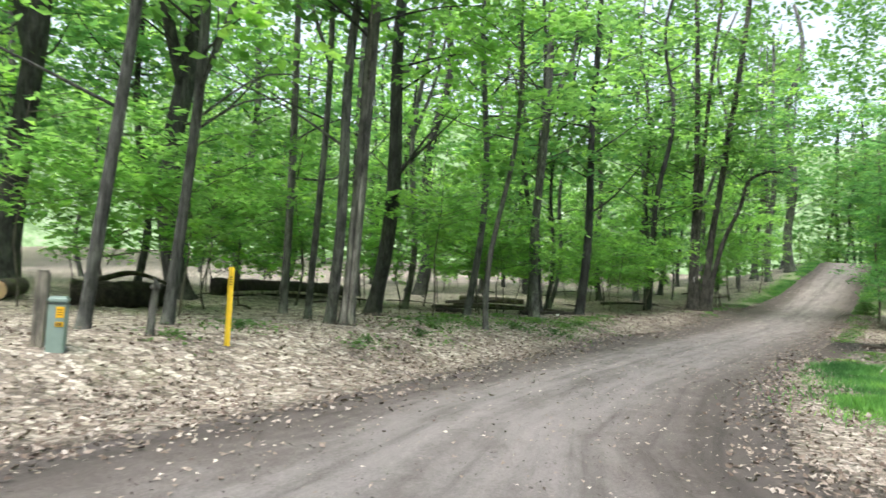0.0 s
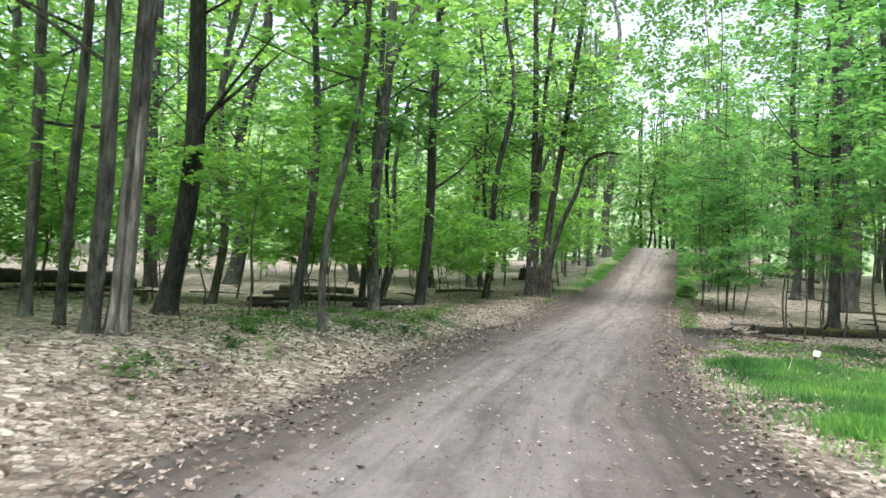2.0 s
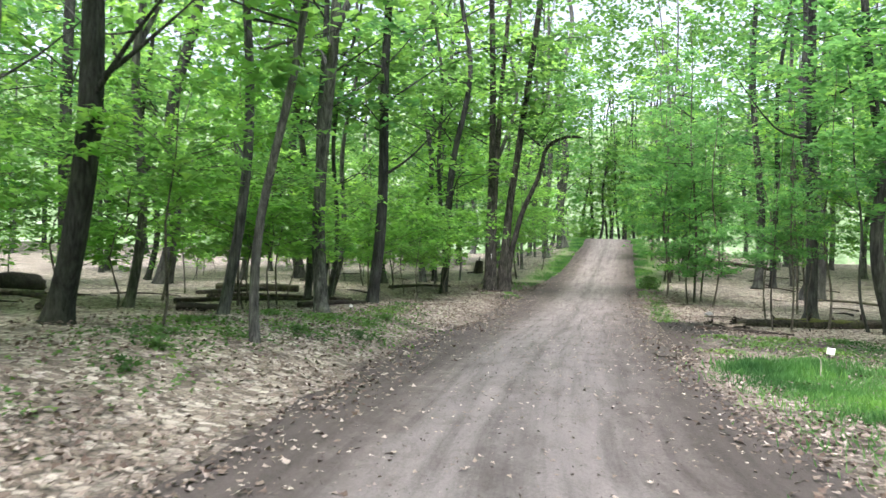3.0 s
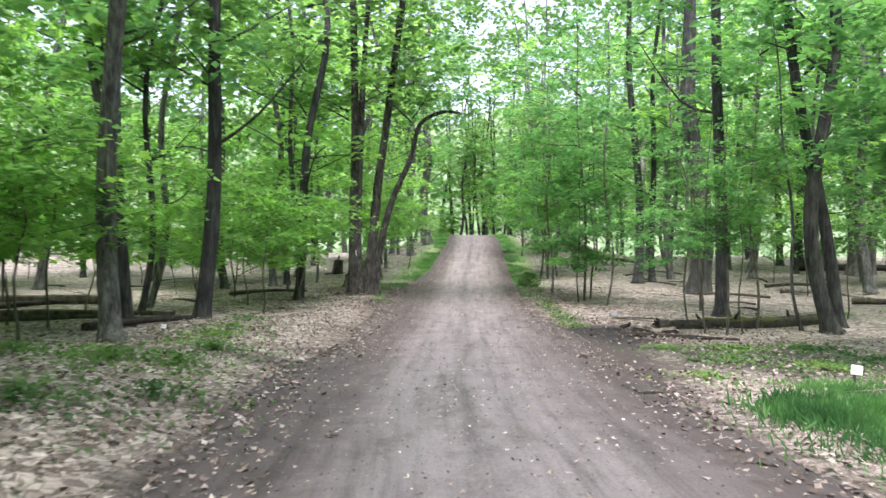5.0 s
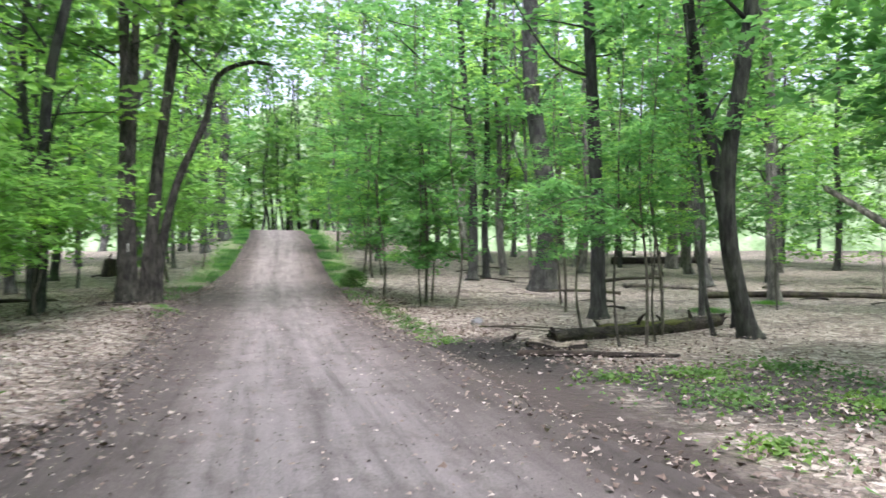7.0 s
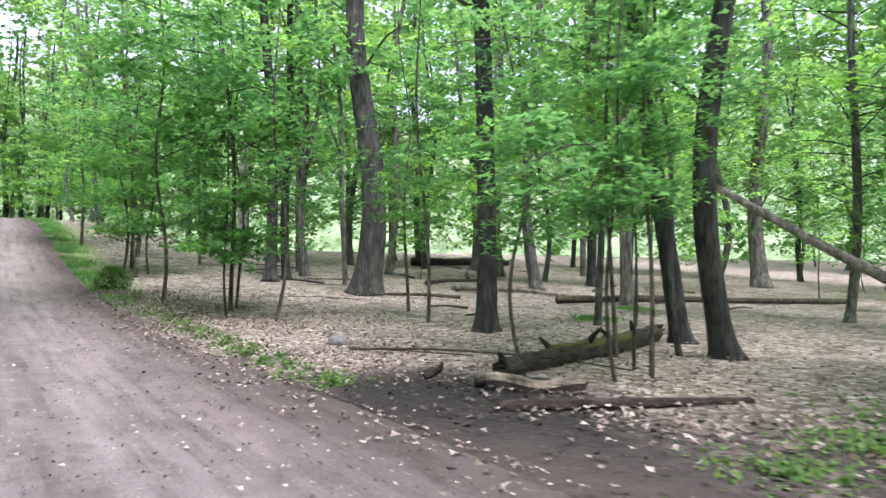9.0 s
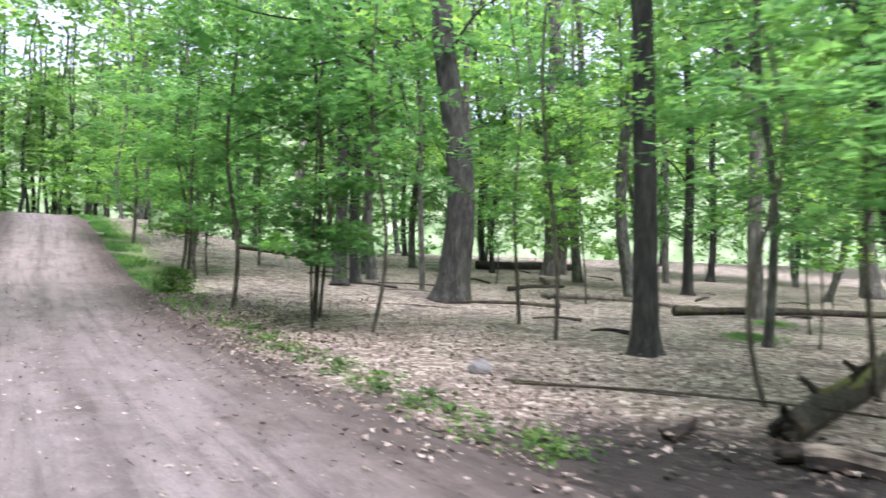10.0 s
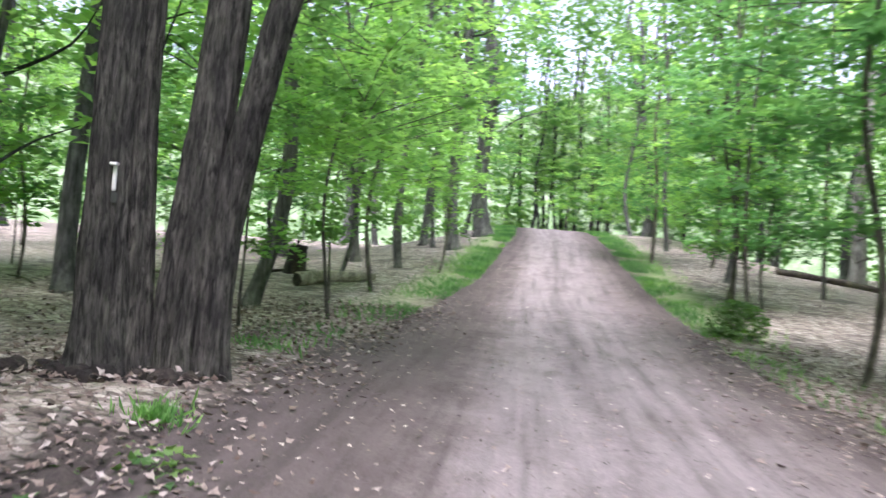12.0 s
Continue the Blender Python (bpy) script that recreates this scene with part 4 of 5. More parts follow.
# ---- a far belt of leaves that closes the wood ----
def far_woods():
    rng = np.random.RandomState(5)
    n = 6500
    th, d = rng.uniform(0, 2 * math.pi, n), rng.uniform(52, 104, n)
    x, y = -3 + d * np.sin(th), 28 + d * np.cos(th)
    keep = ~((x > road_left(y) - 3) & (x < road_right(y) + 3) & (y > 50) & (y < 80))
    x, y = x[keep], y[keep]
    z = land(x, y) + 0.3 + 34 * rng.uniform(0, 1, len(x)) ** .7
    pts = np.stack([np.hypot(x, y), np.arctan2(y, x), z], -1)
    v, f = sprays(rng, pts, 5.8, 2.1, 42, .68, KITE, .5, .1)
    tagged(new("far_woods", mesh_from("far_woods", v, f, LEAF_HIGH, False)), "distant green foliage closing the wood on all sides", "foliage", kind="stuff")
    a = np.linspace(0, 2 * math.pi, 97)
    rows = []
    for h in (-6, 4, 14, 27):
        rag = (np.sin(7 * a) + np.sin(17 * a + 1) + .8 * np.sin(31 * a)) * (1.6 if h > 15 else 0)
        rows.append(np.stack([-3 + 118 * np.sin(a), 28 + 118 * np.cos(a), 3 + h + rag], -1))
    v = np.concatenate(rows)
    i, j = np.meshgrid(np.arange(3), np.arange(96), indexing="ij")
    k = i * 97 + j
    f = np.stack([k, k + 1, k + 98, k + 97], -1).reshape(-1, 4)
    # the ring emits its own light in place of bright far woods
    tagged(new("backdrop", mesh_from("backdrop", v, f, FAR_GREEN_GLOW)), "self-glowing hazy green ring standing in for the wood's distance", "backdrop", kind="structure")


far_woods()


# ---- leaf litter, weeds and grass ----
def bank(rng, n, ylo, yhi, reach, both=True):
    """Places beside the road, most of them near its edges."""
    y = rng.uniform(ylo, yhi, n)
    d = rng.exponential(reach, n) - 0.8
    left = rng.uniform(0, 1, n) < 0.5
    x = np.where(left, road_left(y) - d, road_right(y) + d)
    return x, y


def clumpy(x, y, scale, seed):
    return np.array([noise.noise((a * scale, b * scale, seed)) for a, b in zip(x, y)])


def litter():
    rng = np.random.RandomState(8)
    x, y = bank(rng, 100000, -1, 40, 2.5)
    d = np.maximum(road_left(y) - x, x - road_right(y)) - 1.6 * np.exp(-((x + 0.9) / 1.3) ** 2 - ((y - 24.7) / 2.0) ** 2) - .8 * np.exp(-((x + 1.3) / .8) ** 2 - ((y - 20.5) / 3.5) ** 2)
    d = np.minimum(d, 1.6) - 1.5 * np.exp(-((x - .9) / 2.0) ** 2 - ((y - 20.8) / 2.2) ** 2)
    keep = (clumpy(x, y, .55, 4) > rng.uniform(-.85, .35, len(x))) & (d + .25 * clumpy(x, y, 1.3, 9) > rng.uniform(-.7, .75, len(x)))
    x, y = x[keep], y[keep]
    ys = rng.uniform(0, 42, 6500)
    inside = np.abs(rng.normal(0, .6, len(ys)))
    xs = np.where(rng.uniform(0, 1, len(ys)) < .6, road_left(ys) + inside, road_right(ys) - inside)
    some = clumpy(xs, ys, .9, 17) > rng.uniform(-.5, .5, len(ys))
    x, y = np.concatenate([x, xs[some]]), np.concatenate([y, ys[some]])
    p = np.stack([x, y, land(x, y) + rng.uniform(.025, .055, len(x))], -1)
    v, f = leaves(rng, p, rng.uniform(.034, .076, len(p)), LOBED, .35)
    tagged(new("leaf_litter", mesh_from("leaf_litter", v, f, LITTER, False)), "dry tan and brown maple leaves strewn along the track", "leaf litter", kind="stuff")
    n = 650
    x, y = rng.normal(-.8, .75, n), rng.normal(24.5, 1.3, n)
    p = np.stack([x, y, land(x, y) + rng.uniform(.03, .05, n)], -1)
    v, f = leaves(rng, p, rng.uniform(.03, .075, n), LOBED, .25)
    tagged(new("wet_leaves", mesh_from("wet_leaves", v, f, WET_LEAF, False)), "dark wet leaves and pale scraps on the mud", "leaf litter", kind="stuff")
    y = rng.uniform(0, 50, 8000)
    u = rng.beta(.4, .4, len(y)) * 1.1 - .05
    x = road_left(y) + (road_right(y) - road_left(y)) * u
    p = np.stack([x, y, land(x, y) + .012 + .05 * np.sin(np.pi * np.clip(u, 0, 1)) ** .7 + .008], -1)
    v, f = leaves(rng, p, rng.uniform(.015, .05, len(p)), LOBED, .2)
    tagged(new("scattered_leaves", mesh_from("scattered_leaves", v, f, PALE_BITS, False)), "pale dry leaf scraps scattered on the dirt track", "leaf litter", kind="stuff")


def grit():
    """Twig scraps, bark crumbs and small stones, thickest on the shoulders."""
    rng = np.random.RandomState(31)
    y = rng.uniform(0, 42, 14000)
    u = rng.beta(.45, .45, len(y))
    x = road_left(y) + (road_right(y) - road_left(y)) * u
    p = np.stack([x, y, land(x, y) + .012 + .05 * np.sin(np.pi * u) ** .7 + .004], -1)
    v, f = leaves(rng, p, rng.uniform(.012, .04, len(p)), KITE * np.array([.7, 1, 1]), .3)
    tagged(new("road_grit", mesh_from("road_grit", v, f, GRIT, False)), "dark twig scraps and crumbs on the dirt track", "debris", kind="stuff")


def weeds(name, spots, n, tall, size, material, label, shape=LOBED, seed=3, upright=None, even=0.0, spread=.55):
    """Low green plants in round patches: x, y, radius."""
    rng = np.random.RandomState(seed)
    w = np.array([s[2] ** 2 for s in spots])
    pick = rng.choice(len(spots), n, p=w / w.sum())
    s = np.array(spots)[pick]
    th, rr = rng.uniform(0, 2 * math.pi, n), np.abs(rng.normal(0, spread, n))
    x, y = s[:, 0] + np.cos(th) * rr * s[:, 2], s[:, 1] + np.sin(th) * rr * s[:, 2]
    keep = clumpy(x, y, 2.9, seed) + .7 * clumpy(x, y, 1.1, seed + 40) > rng.uniform(-.45, .15, n) - even
    x, y, rr, n = x[keep], y[keep], rr[keep], int(keep.sum())
    z = land(x, y) + (rng.uniform(.02, 1, n) * tall * np.exp(-rr * rr) if upright is None else 0)
    v, f = leaves(rng, np.stack([x, y, z], -1), rng.uniform(.6, 1.3, n) * size, shape, .4, upright)
    tagged(new(name, mesh_from(name, v, f, material, False)), label, "plants", kind="stuff")


litter()
grit()
weeds("grass", [(-.75, 15.8, .4), (-.6, 16.4, .3), (-.3, 15.9, .35), (-.1, 10.6, .3)], 7000, 0, .17, GRASS, "thick tuft of bright green grass on the verge", BLADE, 3, 1.1, .2, .75)
weeds("low_grass", [(-.6, 15.0, .6), (-.3, 14.0, .7), (.0, 13.0, .8), (.25, 12.0, .8), (.4, 11.0, .8), (.6, 10.0, .8), (.2, 16.5, .8), (.8, 14.5, 1.0), (1.3, 12.5, 1.1), (1.6, 10.5, 1.1), (.3, 17.6, .6), (1.5, 16.0, 1.0)], 34000, 0, .11, GRASS, "short green grass on the verge", BLADE, 14, .9, .1, .8)
weeds("clover", [(-.5, 14.6, .7), (.1, 13.0, .9), (.6, 11.4, 1.0), (.4, 16.2, .9), (1.4, 14.4, 1.1), (1.4, 12.0, 1.1)], 12000, .07, .05, HERB, "low clover and herbs among the verge grass", LOBED, 15, None, .1, .85)
weeds("thin_grass", [(6.3, 30.5, .6), (-7.45, 34.6, .35), (-6.95, 31.8, .25), (9.4, 32.4, .5)], 2200, 0, .11, GRASS, "thin short grass among dead leaves", BLADE, 13, 1.0)
weeds("low_herbs", [(.0, 20.4, 1.0), (.5, 21.8, 1.0), (1.8, 22.0, 1.2), (1.0, 19.6, 1.2), (2.2, 20.4, 1.3), (3.2, 19.0, 1.2), (-.6, 21.8, .6), (-.9, 18.6, .6), (1.8, 18.2, 1.0)] + [(-1.6 + .2 * math.sin(2.3 * k), 25.9 + .35 * k, .36 + .1 * math.sin(1.7 * k)) for k in range(26)], 9000, .07, .06, HERB, "low green herbs at the edge of the track", LOBED, 4, None, .25)
weeds("ground_plants", [(-6.6, 9.0, .5), (-6.4, 8.5, .4), (-6.5, 15.4, 1.0), (-7.0, 14.4, 1.2), (-7.5, 16.6, 1.3), (-7.0, 18.2, 1.1), (-7.8, 12.4, 1.1), (-7.2, 6.0, .6), (-7.9, 7.6, .9), (-8.8, 17, 1.2), (-7.8, 21, 1.0), (-8.2, 23, .8), (-6.8, 10.6, .8), (-7.2, 13.0, .9), (-6.55, 31.1, .35), (-6.75, 30.2, .35), (-7.6, 30.6, .3), (-7.2, 11.6, .9), (-6.9, 16.9, .9), (-8.6, 14.2, 1.2), (-7.5, 19.6, 1.0)], 9500, .12, .06, HERB, "low green plants among dead leaves", LOBED, 6, None, .15)


def verge_grass():
    rng = np.random.RandomState(21)
    n = 24000
    y = rng.uniform(30, 74, n)
    left = rng.uniform(0, 1, n) < .5
    d = np.abs(rng.normal(.25, .5, n))
    x = np.where(left, road_left(y) - d, road_right(y) + d)
    keep = (clumpy(x, y, .5, 2) > -.2) & (y > rng.uniform(34, 50, n))
    p = np.stack([x, y, land(x, y)], -1)[keep]
    v, f = leaves(rng, p, rng.uniform(.08, .18, len(p)), BLADE * np.array([2.0, 1, 1]), .4, 1.0)
    tagged(new("verge_grass", mesh_from("verge_grass", v, f, GRASS, False)), "bright green grass strip along both verges", "grass", kind="stuff")


verge_grass()


# ---- dead wood ----
def log(points, r0, r1, material, label, name="fallen_log", sides=14, rough=.13, seed=1, ends=None, lift=.7):
    """A log along points x, y, height over the ground; a part for each end that shows."""
    pts = [(x, y, z_at(x, y) + h) for x, y, h in points]
    base = new(name)
    base.matrix_basis = pose(*pts[0])
    tagged(base, label, "log")
    rel = np.array(pts) - np.array(pts[0])
    n = max(12, int(np.linalg.norm(rel[-1]) * 9))
    n = min(n, 46)
    line = spline(rel, n)
    part_of(base, "bark", mesh_from("bark", *tube(line, np.linspace(r0, r1, n), sides, rough, seed), material))
    if ends:
        for which, mat in ends:
            p, q = (line[0], line[1]) if which == 0 else (line[-1], line[-2])
            out = (p - q) / np.linalg.norm(p - q)
            r = (r0 if which == 0 else r1) * .93
            v, f = tube([p - out * .02, p + out * .012], [r, r], sides, .03, seed + 3)
            part_of(base, "cut_end", mesh_from("cut_end", v, f, mat, False))
    return base


def splinters(base, at, out, r, n, material, seed):
    """Jagged slivers where the wood broke."""
    rng = np.random.RandomState(seed)
    for k in range(n):
        th = rng.uniform(0, 6.28)
        p = np.array(at) + np.array([math.cos(th) * .3, math.cos(th) * .6, math.sin(th)]) * r * rng.uniform(.3, .95)
        q = p + np.array(out) * rng.uniform(.08, .3) + rng.normal(0, .03, 3)
        part_of(base, "splinter", mesh_from("splinter", *tube([p, (p + q) / 2 + rng.normal(0, .01, 3), q], [.04, .028, .004], 5, .1, seed + k), material))


main_log = log([(.15, 25.5, .07), (1.2, 25.9, .085), (2.8, 26.5, .1), (4.3, 27.1, .16)], .125, .115, DEADWOOD, "mossy fallen log with a broken end beside the track", sides=18, rough=.17, ends=[(0, ROTTEN)])
for along, th, L in ((.25, .6, .22), (.45, 2.4, .3), (.62, -.4, .18), (.8, 1.4, .26)):
    p = np.array([4.15 * along, 1.6 * along, .1 * along + .06])
    q = p + np.array([-.35 * math.cos(th), .9 * math.cos(th), .8]) * L
    part_of(main_log, "branch_stub", mesh_from("branch_stub", *tube(spline([p, (p + q) / 2 + (0, 0, .02), q], 6), np.linspace(.05, .02, 6), 8, .15, 70), ROTTEN))
v, f = tube(spline([(1.0, .4, .085), (1.8, .68, .1), (2.6, .95, .095), (3.2, 1.2, .13)], 20), .085 + .015 * np.sin(np.arange(20)), 14, .2, 77)
part_of(main_log, "moss", mesh_from("moss", v, f, MOSS), "yellow-green moss along the top")
splinters(main_log, (4.15, 1.6, .1 + z_at(4.3, 27.1) - z_at(.15, 25.5)), (.7, .3, .35), .16, 9, ROTTEN, 4)
splinters(main_log, (.0, .0, .0), (-.6, -.25, .1), .15, 9, ROTTEN, 14)


def split_wood():
    """A split billet: flat pale face, dark bark below, ragged ends."""
    x, y = -.12, 24.62
    base = thing("split_wood", x, y, "split pale billet of wood lying on the mud", "firewood", z=z_at(x, y) + .05, turn=-50)
    rng = np.random.RandomState(44)
    for name, mat, lo, hi, wide in (("pale_face", SPLIT_FACE, .02, .075, .075), ("bark_side", ROTTEN, -.045, .018, .085)):
        bm = bmesh.new()
        rows = []
        for i in range(13):
            u = -.46 + .92 * i / 12
            sag = .02 * math.sin(i * .7) + .03 * (u / .46) ** 2
            w = wide * (1 - .25 * abs(u / .46) ** 3) * rng.uniform(.85, 1.1)
            rows.append([bm.verts.new((u + rng.normal(0, .008), a, z + sag)) for a, z in ((-w, lo), (-w * .9, hi), (-w * .2, hi + rng.normal(.008, .006)), (w * .8, hi), (w, lo))])
        for p, q in zip(rows, rows[1:]):
            for k in range(5):
                bm.faces.new((p[k], p[(k + 1) % 5], q[(k + 1) % 5], q[k]))
        bm.faces.new(rows[0])
        bm.faces.new(rows[-1])
        bmesh.ops.recalc_face_normals(bm, faces=bm.faces[:])
        part(name, bm, mat, base)


split_wood()
log([(-.6, 25.9, .0), (-.5, 25.88, .05), (-.42, 25.84, .1), (-.4, 25.82, .16)], .075, .012, ROTTEN, "dark jagged chunk of rotten wood in leaf litter", "rotten_wood", 8, .4, 41)
log([(-.3, 28.4, .03), (.1, 27.7, .05), (.75, 26.9, .04)], .012, .007, DEADWOOD, "thin stick lying over the leaves", "stick", 6, .1, 42)
log([(-.45, 25.15, .03), (.0, 24.85, .05), (.35, 24.6, .03)], .05, .04, ROTTEN, "dark rotten slab under pale split wood", "rotten_slab", 7, .25, 8)
log([(-.95, 24.1, .03), (-.4, 23.8, .05), (.2, 23.55, .04), (1.1, 23.2, .03)], .05, .035, ROTTEN, "dark rotten branch lying in wet leaves", "rotten_branch", 10, .3, 9)
log([(-.4, 28.1, .05), (.1, 26.6, .18), (.8, 25.6, .16), (1.35, 24.8, .08)], .014, .008, DEADWOOD, "long thin stick lying over the leaves", "stick", 6, .1, 10)
log([(-2.15, 17.0, .03), (-1.95, 17.05, .045), (-1.8, 17.15, .03)], .02, .012, DEADWOOD, "small dark stick on the track's edge", "stick", 6, .15, 12)
log([(-.2, 15.1, .12), (-.1, 15.7, .3), (-.35, 16.3, .2)], .007, .004, BLEACHED, "pale bent stem arching through the grass", "dry_stem", 5, .05, 13)
log([(-17.0, 14.5, .24), (-17.2, 17.4, .26), (-17.5, 20.6, .25)], .29, .26, ROTTEN, "thick dark fallen trunk deep in the wood", sides=16, seed=20)
log([(-16.4, 14.6, .1), (-16.5, 17, .2), (-16.2, 19.5, .12)], .06, .03, BLEACHED, "long pale branch against a fallen trunk", "fallen_branch", 8, .1, 21)
log([(-12.4, 7.6, .2), (-12.0, 8.4, .24), (-12.6, 9.6, .2)], .26, .22, ROTTEN, "rotten brown log with loose bark", sides=14, rough=.16, seed=22)
log([(-12.2, 7.9, .45), (-12.6, 9.0, .62), (-13.4, 10.6, .3)], .06, .03, DEADWOOD, "broken branch lying over a rotten log", "fallen_branch", 7, .15, 23)
log([(-13.3, 6.75, .2), (-14.2, 7.3, .2), (-15.4, 8.2, .2)], .19, .18, DEADWOOD, "sawn log showing its pale cut end", "sawn_log", 16, .05, 24, ends=[(0, CUT_FACE)])
log([(-7.75, 4.0, .05), (-8.1, 4.3, .1), (-8.6, 4.4, .06)], .09, .06, ROTTEN, "dark rotten chunk of wood in leaf litter", "rotten_wood", 9, .2, 25)
log([(-16.4, 27.2, .12), (-15, 27.5, .13), (-13.6, 27.8, .12)], .13, .11, DEADWOOD, "grey fallen log among leaf litter", seed=26)
log([(-10.7, 16.9, .07), (-9.9, 17.1, .08)], .09, .08, ROTTEN, "short dark log end in leaf litter", seed=27)
log([(-9.9, 20.3, .06), (-9.5, 21.6, .1), (-9.3, 23.0, .07)], .07, .045, ROTTEN, "dark fallen branch between two trunks", "fallen_branch", 9, .12, 28)
log([(-10.0, 42.5, .13), (-9.5, 43.3, .16), (-8.8, 44.3, .1)], .15, .09, BLEACHED, "pale broken log with a dark hollow end", seed=29, ends=[(0, ROTTEN)])
log([(8.2, 39.0, .1), (9.2, 36.6, .22), (10.2, 34.9, .08)], .09, .04, BLEACHED, "pale forked branch lying on the leaves", "fallen_branch", 8, .12, 30)
log([(8.8, 34.6, .12), (11.6, 33.8, .15), (14.6, 32.6, .12), (17.8, 31.4, .12)], .1, .08, DEADWOOD, "long grey fallen log across the open wood", seed=31)
log([(9.68, 30.4, 3.2), (9.78, 28.9, 2.35), (9.88, 27.3, 1.45), (10.06, 24.6, .02)], .07, .125, BLEACHED, "pale dead trunk leaning down to the ground", "leaning_dead_trunk", 12, .05, 32)
log([(2.7, 53.0, .1), (4.4, 53.3, .12), (6.0, 53.0, .1)], .11, .09, DEADWOOD, "fallen log far back in the wood", seed=33)
log([(14, 52.0, .2), (17, 51.2, .25), (20, 51.6, .2)], .2, .15, ROTTEN, "fallen log far back in the wood", seed=34)
for x, y, th, L, r in ((-12.6, 19.5, 1.2, 4.2, .07), (-11.2, 24.6, 1.9, 3.4, .05), (-13.8, 22.6, .5, 4.0, .08), (-12.2, 15.2, 2.3, 3.2, .06), (-15.0, 24.0, 1.5, 5.0, .09), (-11.6, 31.5, .9, 3.0, .06), (-14.6, 18.0, 2.8, 3.6, .07), (8.4, 41.0, .4, 3.6, .08), (6.8, 36.4, 2.6, 2.8, .06), (11.5, 43.0, 1.0, 4.0, .08)):
    c, q = math.cos(th), math.sin(th)
    log([(x, y, .06), (x + c * L * .35, y + q * L * .35 + .08, .1), (x + c * L * .7, y + q * L * .7 - .05, .09), (x + c * L, y + q * L, .05)], r, r * .5, (DEADWOOD, ROTTEN)[int(L * 10) % 2], "long weathered pole fallen on the leaves", "fallen_log", 9, .14, int(L * 100))
for k in range(60):
    a, b = R.uniform(-20, -10.5), R.uniform(10, 46)
    if k >= 48:
        a, b = R.uniform(-17.4, -15.6), R.uniform(12.5, 20)
    if k % 2 == 0 and k < 48:
        a, b = R.uniform(3, 18), R.uniform(31, 50)
    th, L = R.uniform(0, 3.14), R.uniform(.6, 2.4)
    log([(a, b, .03), (a + L * math.cos(th) * .5, b + L * math.sin(th) * .5, .07), (a + L * math.cos(th), b + L * math.sin(th), .03)], R.uniform(.02, .05), .012, (DEADWOOD, BLEACHED, ROTTEN)[k % 3], "dead branch lying on the forest floor", "fallen_branch", 6, .12, 60 + k)


def stone(x, y, r, seed):
    """A rounded, uneven field stone half sunk in the leaves."""
    bm = bmesh.new()
    bmesh.ops.create_icosphere(bm, subdivisions=3, radius=r)
    for q in bm.verts:
        q.co *= 1 + .35 * noise.noise(q.co * 9 + Vector((seed, 0, 0)))
        q.co.z *= .75
    ob = part("stone", bm, STONE)
    ob.matrix_basis = pose(x, y, z_at(x, y) + r * .35, 0, 0, 40 * seed)
    tagged(ob, "small pale grey stone half sunk in dead leaves", "stone")


stone(-.17, 29.05, .13, 1)


def snag(x, y, r, h, material, label, seed):
    base = thing("snag", x, y, label, "dead tree", z=z_at(x, y) - .04)
    part_of(base, "trunk", mesh_from("trunk", *tube(spline([(0, 0, 0), (.01, 0, h * .5), (.05, 0, h)], 12), np.linspace(r * 1.3, r * .8, 12), 10, .08, seed), material))
    splinters(base, (.05, 0, h), (.0, .0, .6), r * .7, 4, material, seed)
    return base


snag(-7.3, 5.75, .042, .62, BARK, "short broken grey stub standing in leaves", 1)
snag(-11.0, 45.2, .24, .75, ROTTEN, "broken dark stump with a ragged top", 2)


# ---- small made things ----
def box_mesh(size, bevel, segments=2):
    bm = bmesh.new()
    bmesh.ops.create_cube(bm, size=1)
    bmesh.ops.scale(bm, vec=size, verts=bm.verts)
    bmesh.ops.translate(bm, vec=(0, 0, size[2] / 2), verts=bm.verts)
    if bevel:
        bmesh.ops.bevel(bm, geom=bm.edges[:], offset=bevel, segments=segments, affect="EDGES")
    return bm


def pedestal():
    base = thing("utility_pedestal", -6.89, 4.41, "grey-green metal utility pedestal with yellow warning labels", "utility box", turn=52)
    part("body", box_mesh((.17, .16, .5), .012), BOX_PAINT, base)
    cap = part("cap", box_mesh((.185, .175, .07), .02, 3), BOX_PAINT, base)
    cap.location = (0, 0, .5)
    seam = part("seam", box_mesh((.176, .166, .012), .003), BOX_DARK, base)
    seam.location = (0, 0, .49)
    for z, h in ((.36, .11), (.27, .05)):
        lab = part("warning_label", box_mesh((.075, .004, h), 0), YELLOW_LABEL, base, "yellow-orange warning label")
        lab.location = (.03, -.0835, z)
        for q in range(3):
            bar = part("print_line", box_mesh((.05, .002, .006), 0), BLACK_INK, lab)
            bar.location = (0, -.003, h * (.25 + .22 * q))


def wooden_post():
    base = thing("wooden_post", -7.1, 4.34, "weathered grey square wooden post behind the pedestal", "post", turn=50, z=z_at(-7.1, 4.34) - .05)
    part("shaft", box_mesh((.12, .12, .82), .012), POST_WOOD, base)
    top = part("top_cap", box_mesh((.105, .105, .02), .008), POST_WOOD, base)
    top.location = (0, 0, .815)


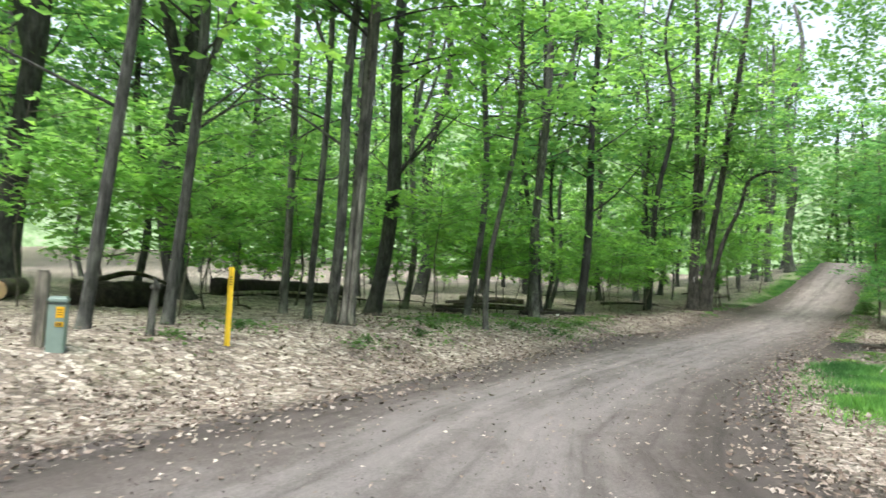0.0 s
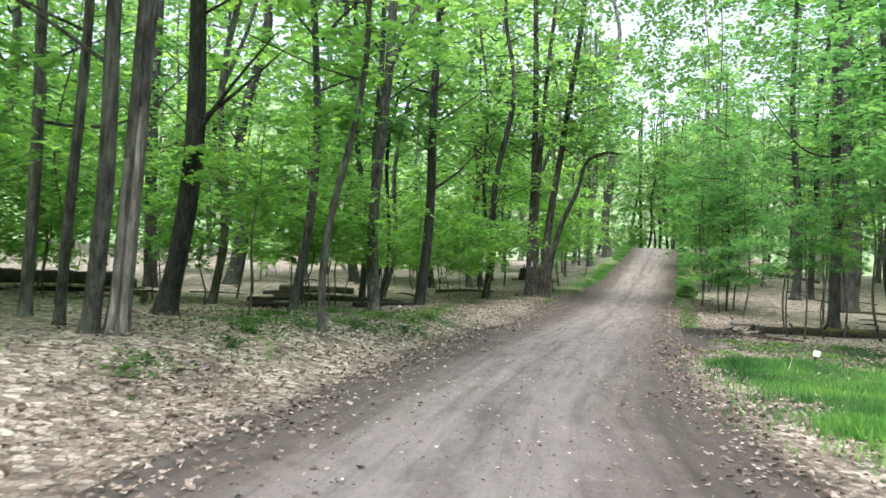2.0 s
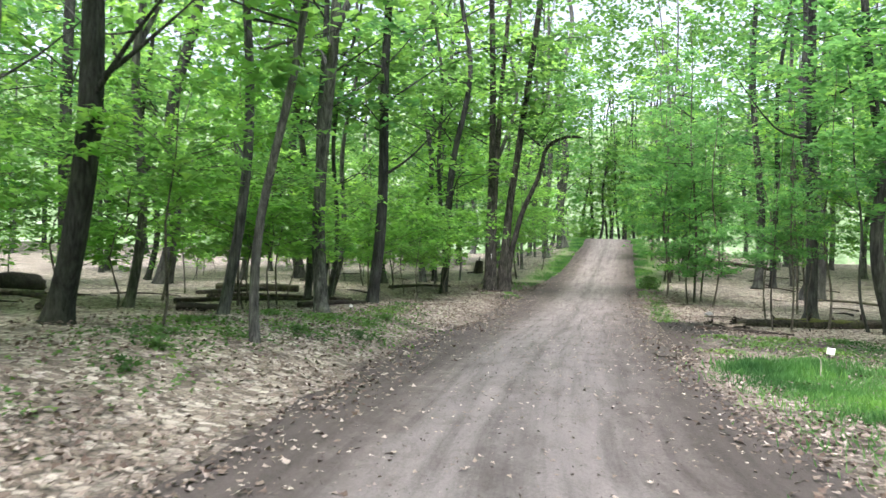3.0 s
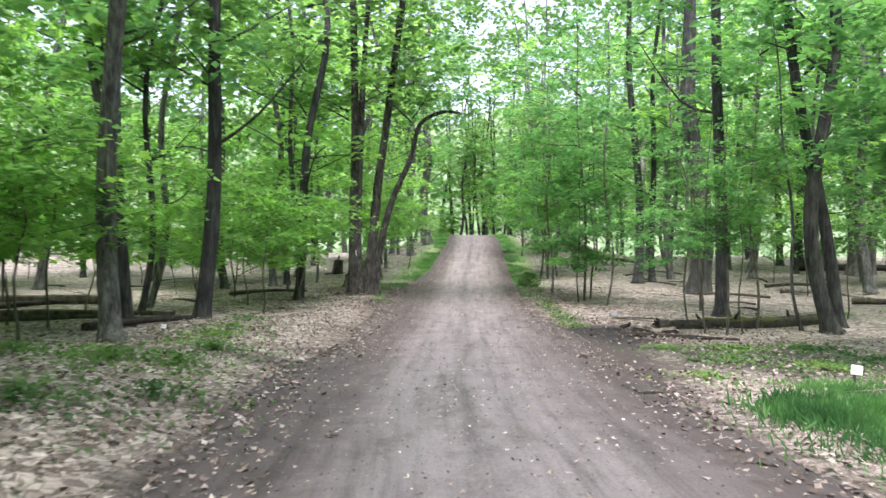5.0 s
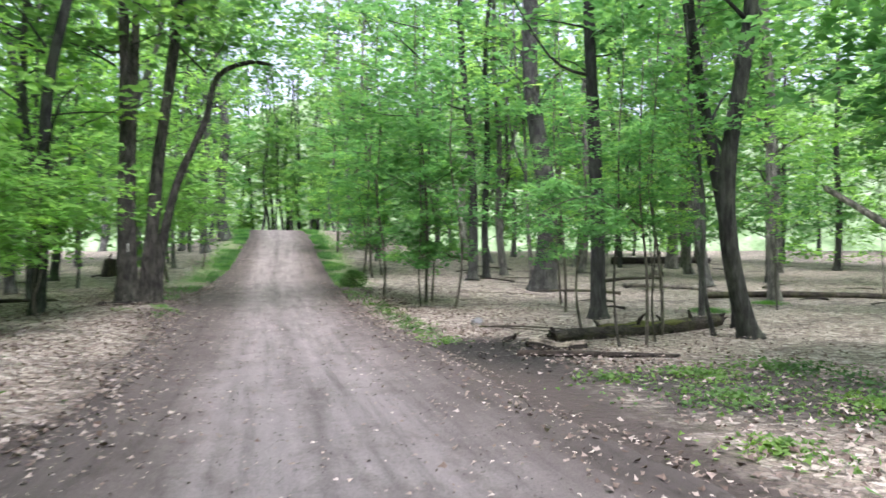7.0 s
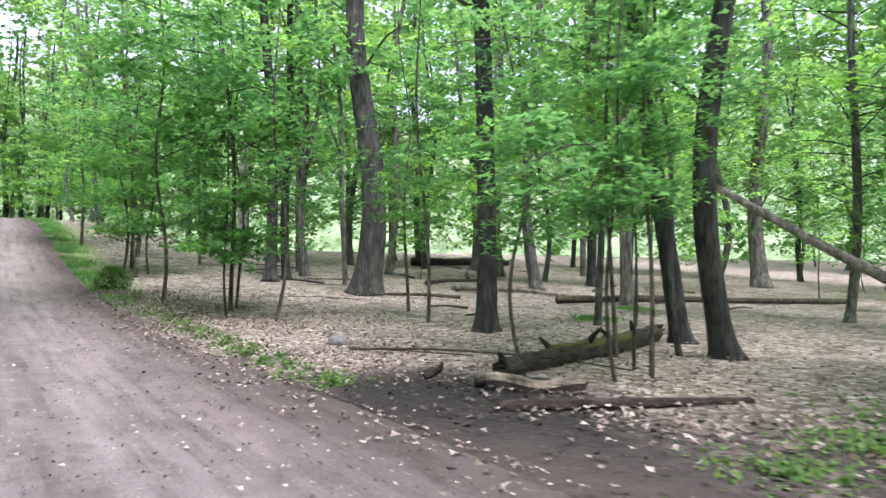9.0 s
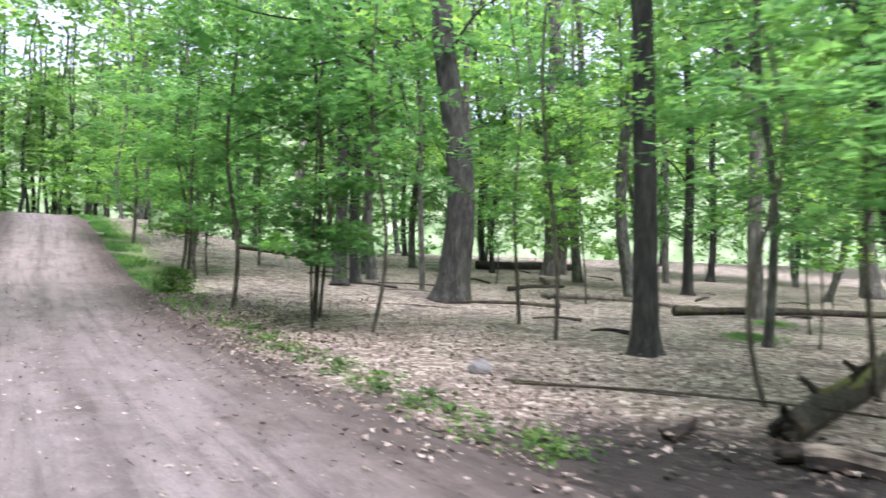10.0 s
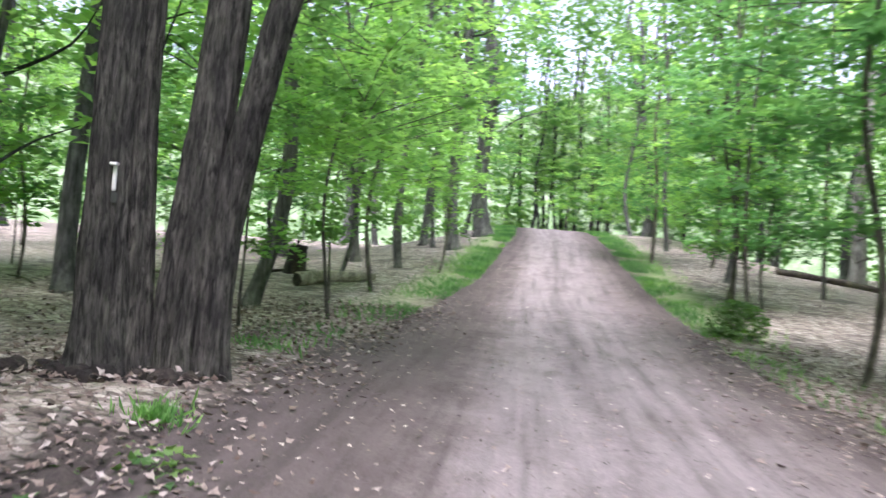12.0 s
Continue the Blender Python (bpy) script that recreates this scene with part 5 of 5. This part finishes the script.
def marker_post():
    base = thing("marker_post", -6.77, 6.46, "thin yellow plastic line-marker post in leaf litter", "marker post", turn=48, z=z_at(-6.77, 6.46) - .04)
    bm = bmesh.new()
    ring = [(-.034, -.012), (-.022, .006), (0, .012), (.022, .006), (.034, -.012), (.028, -.013), (.018, 0), (0, .005), (-.018, 0), (-.028, -.013)]
    low = [bm.verts.new((x, y, 0)) for x, y in ring]
    high = [bm.verts.new((x, y, 1.03)) for x, y in ring]
    for i in range(len(ring)):
        bm.faces.new((low[i], low[(i + 1) % 10], high[(i + 1) % 10], high[i]))
    for i in range(4):
        bm.faces.new((high[i], high[i + 1], high[8 - i], high[9 - i]))
    bmesh.ops.recalc_face_normals(bm, faces=bm.faces[:])
    part("strip", bm, YELLOW, base)
    for q in range(4):
        bar = part("print_line", box_mesh((.03, .003, .012), 0), BLACK_INK, base, "dark unreadable print")
        bar.location = (0, -.014, .9 - .03 * q)


def tag_stake(x, y, turn, size=1.0):
    base = thing("marker_stake", x, y, "small white tag on a short dark stake", "marker", "white tags", turn=turn)
    base.scale = (size, size, size)
    part("stake", box_mesh((.03, .03, .2), .004), DARK_PLASTIC, base)
    t = part("tag", box_mesh((.12, .012, .11), .004), WHITE, base, "white square tag")
    t.matrix_basis = pose(.02, -.02, .14, -14, 6, 0)


def tree_bracket():
    x, y = -7.82, 32.5
    base = thing("tree_bracket", x, y, "white weathered bracket fixed to a maple stem", "bracket", z=z_at(x, y) + 1.25, turn=10)
    part("strip", box_mesh((.026, .02, .17), .004), WHITE, base)
    head = part("head", box_mesh((.055, .05, .022), .006), WHITE, base)
    head.location = (0, -.02, .17)
    foot = part("hollow", box_mesh((.045, .02, .07), .006), DARK_PLASTIC, base, "dark slot under the strip")
    foot.location = (.01, 0, -.08)


def shrub(x, y, r, h, seed):
    base = thing("shrub", x, y, "low round leafy green bush on the verge", "shrub", z=z_at(x, y))
    rng = np.random.RandomState(seed)
    for k in range(7):
        th = k * .9
        part_of(base, "stem", mesh_from("stem", *tube(spline([(0, 0, 0), (math.cos(th) * r * .3, math.sin(th) * r * .3, h * .5), (math.cos(th) * r * .7, math.sin(th) * r * .7, h * .8)], 6), np.linspace(.01, .003, 6), 5, .05, k), BARK_THIN))
    n = 1100
    th, rr, z = rng.uniform(0, 6.28, n), np.sqrt(rng.uniform(0, 1, n)), rng.uniform(0.05, 1, n)
    lim = np.sqrt(np.maximum(.05, 1 - (z - .4) ** 2 / .4))
    p = np.stack([np.cos(th) * rr * r * lim, np.sin(th) * rr * r * lim, z * h], -1)
    part_of(base, "foliage", mesh_from("foliage", *leaves(rng, p, rng.uniform(.06, .1, n), LOBED, .5), HERB, False))


pedestal()
wooden_post()
marker_post()
tag_stake(.6, 18.05, -20)
tag_stake(-8.5, 20.0, 10, .6)
tree_bracket()
shrub(-1.75, 40.2, .5, .6, 3)
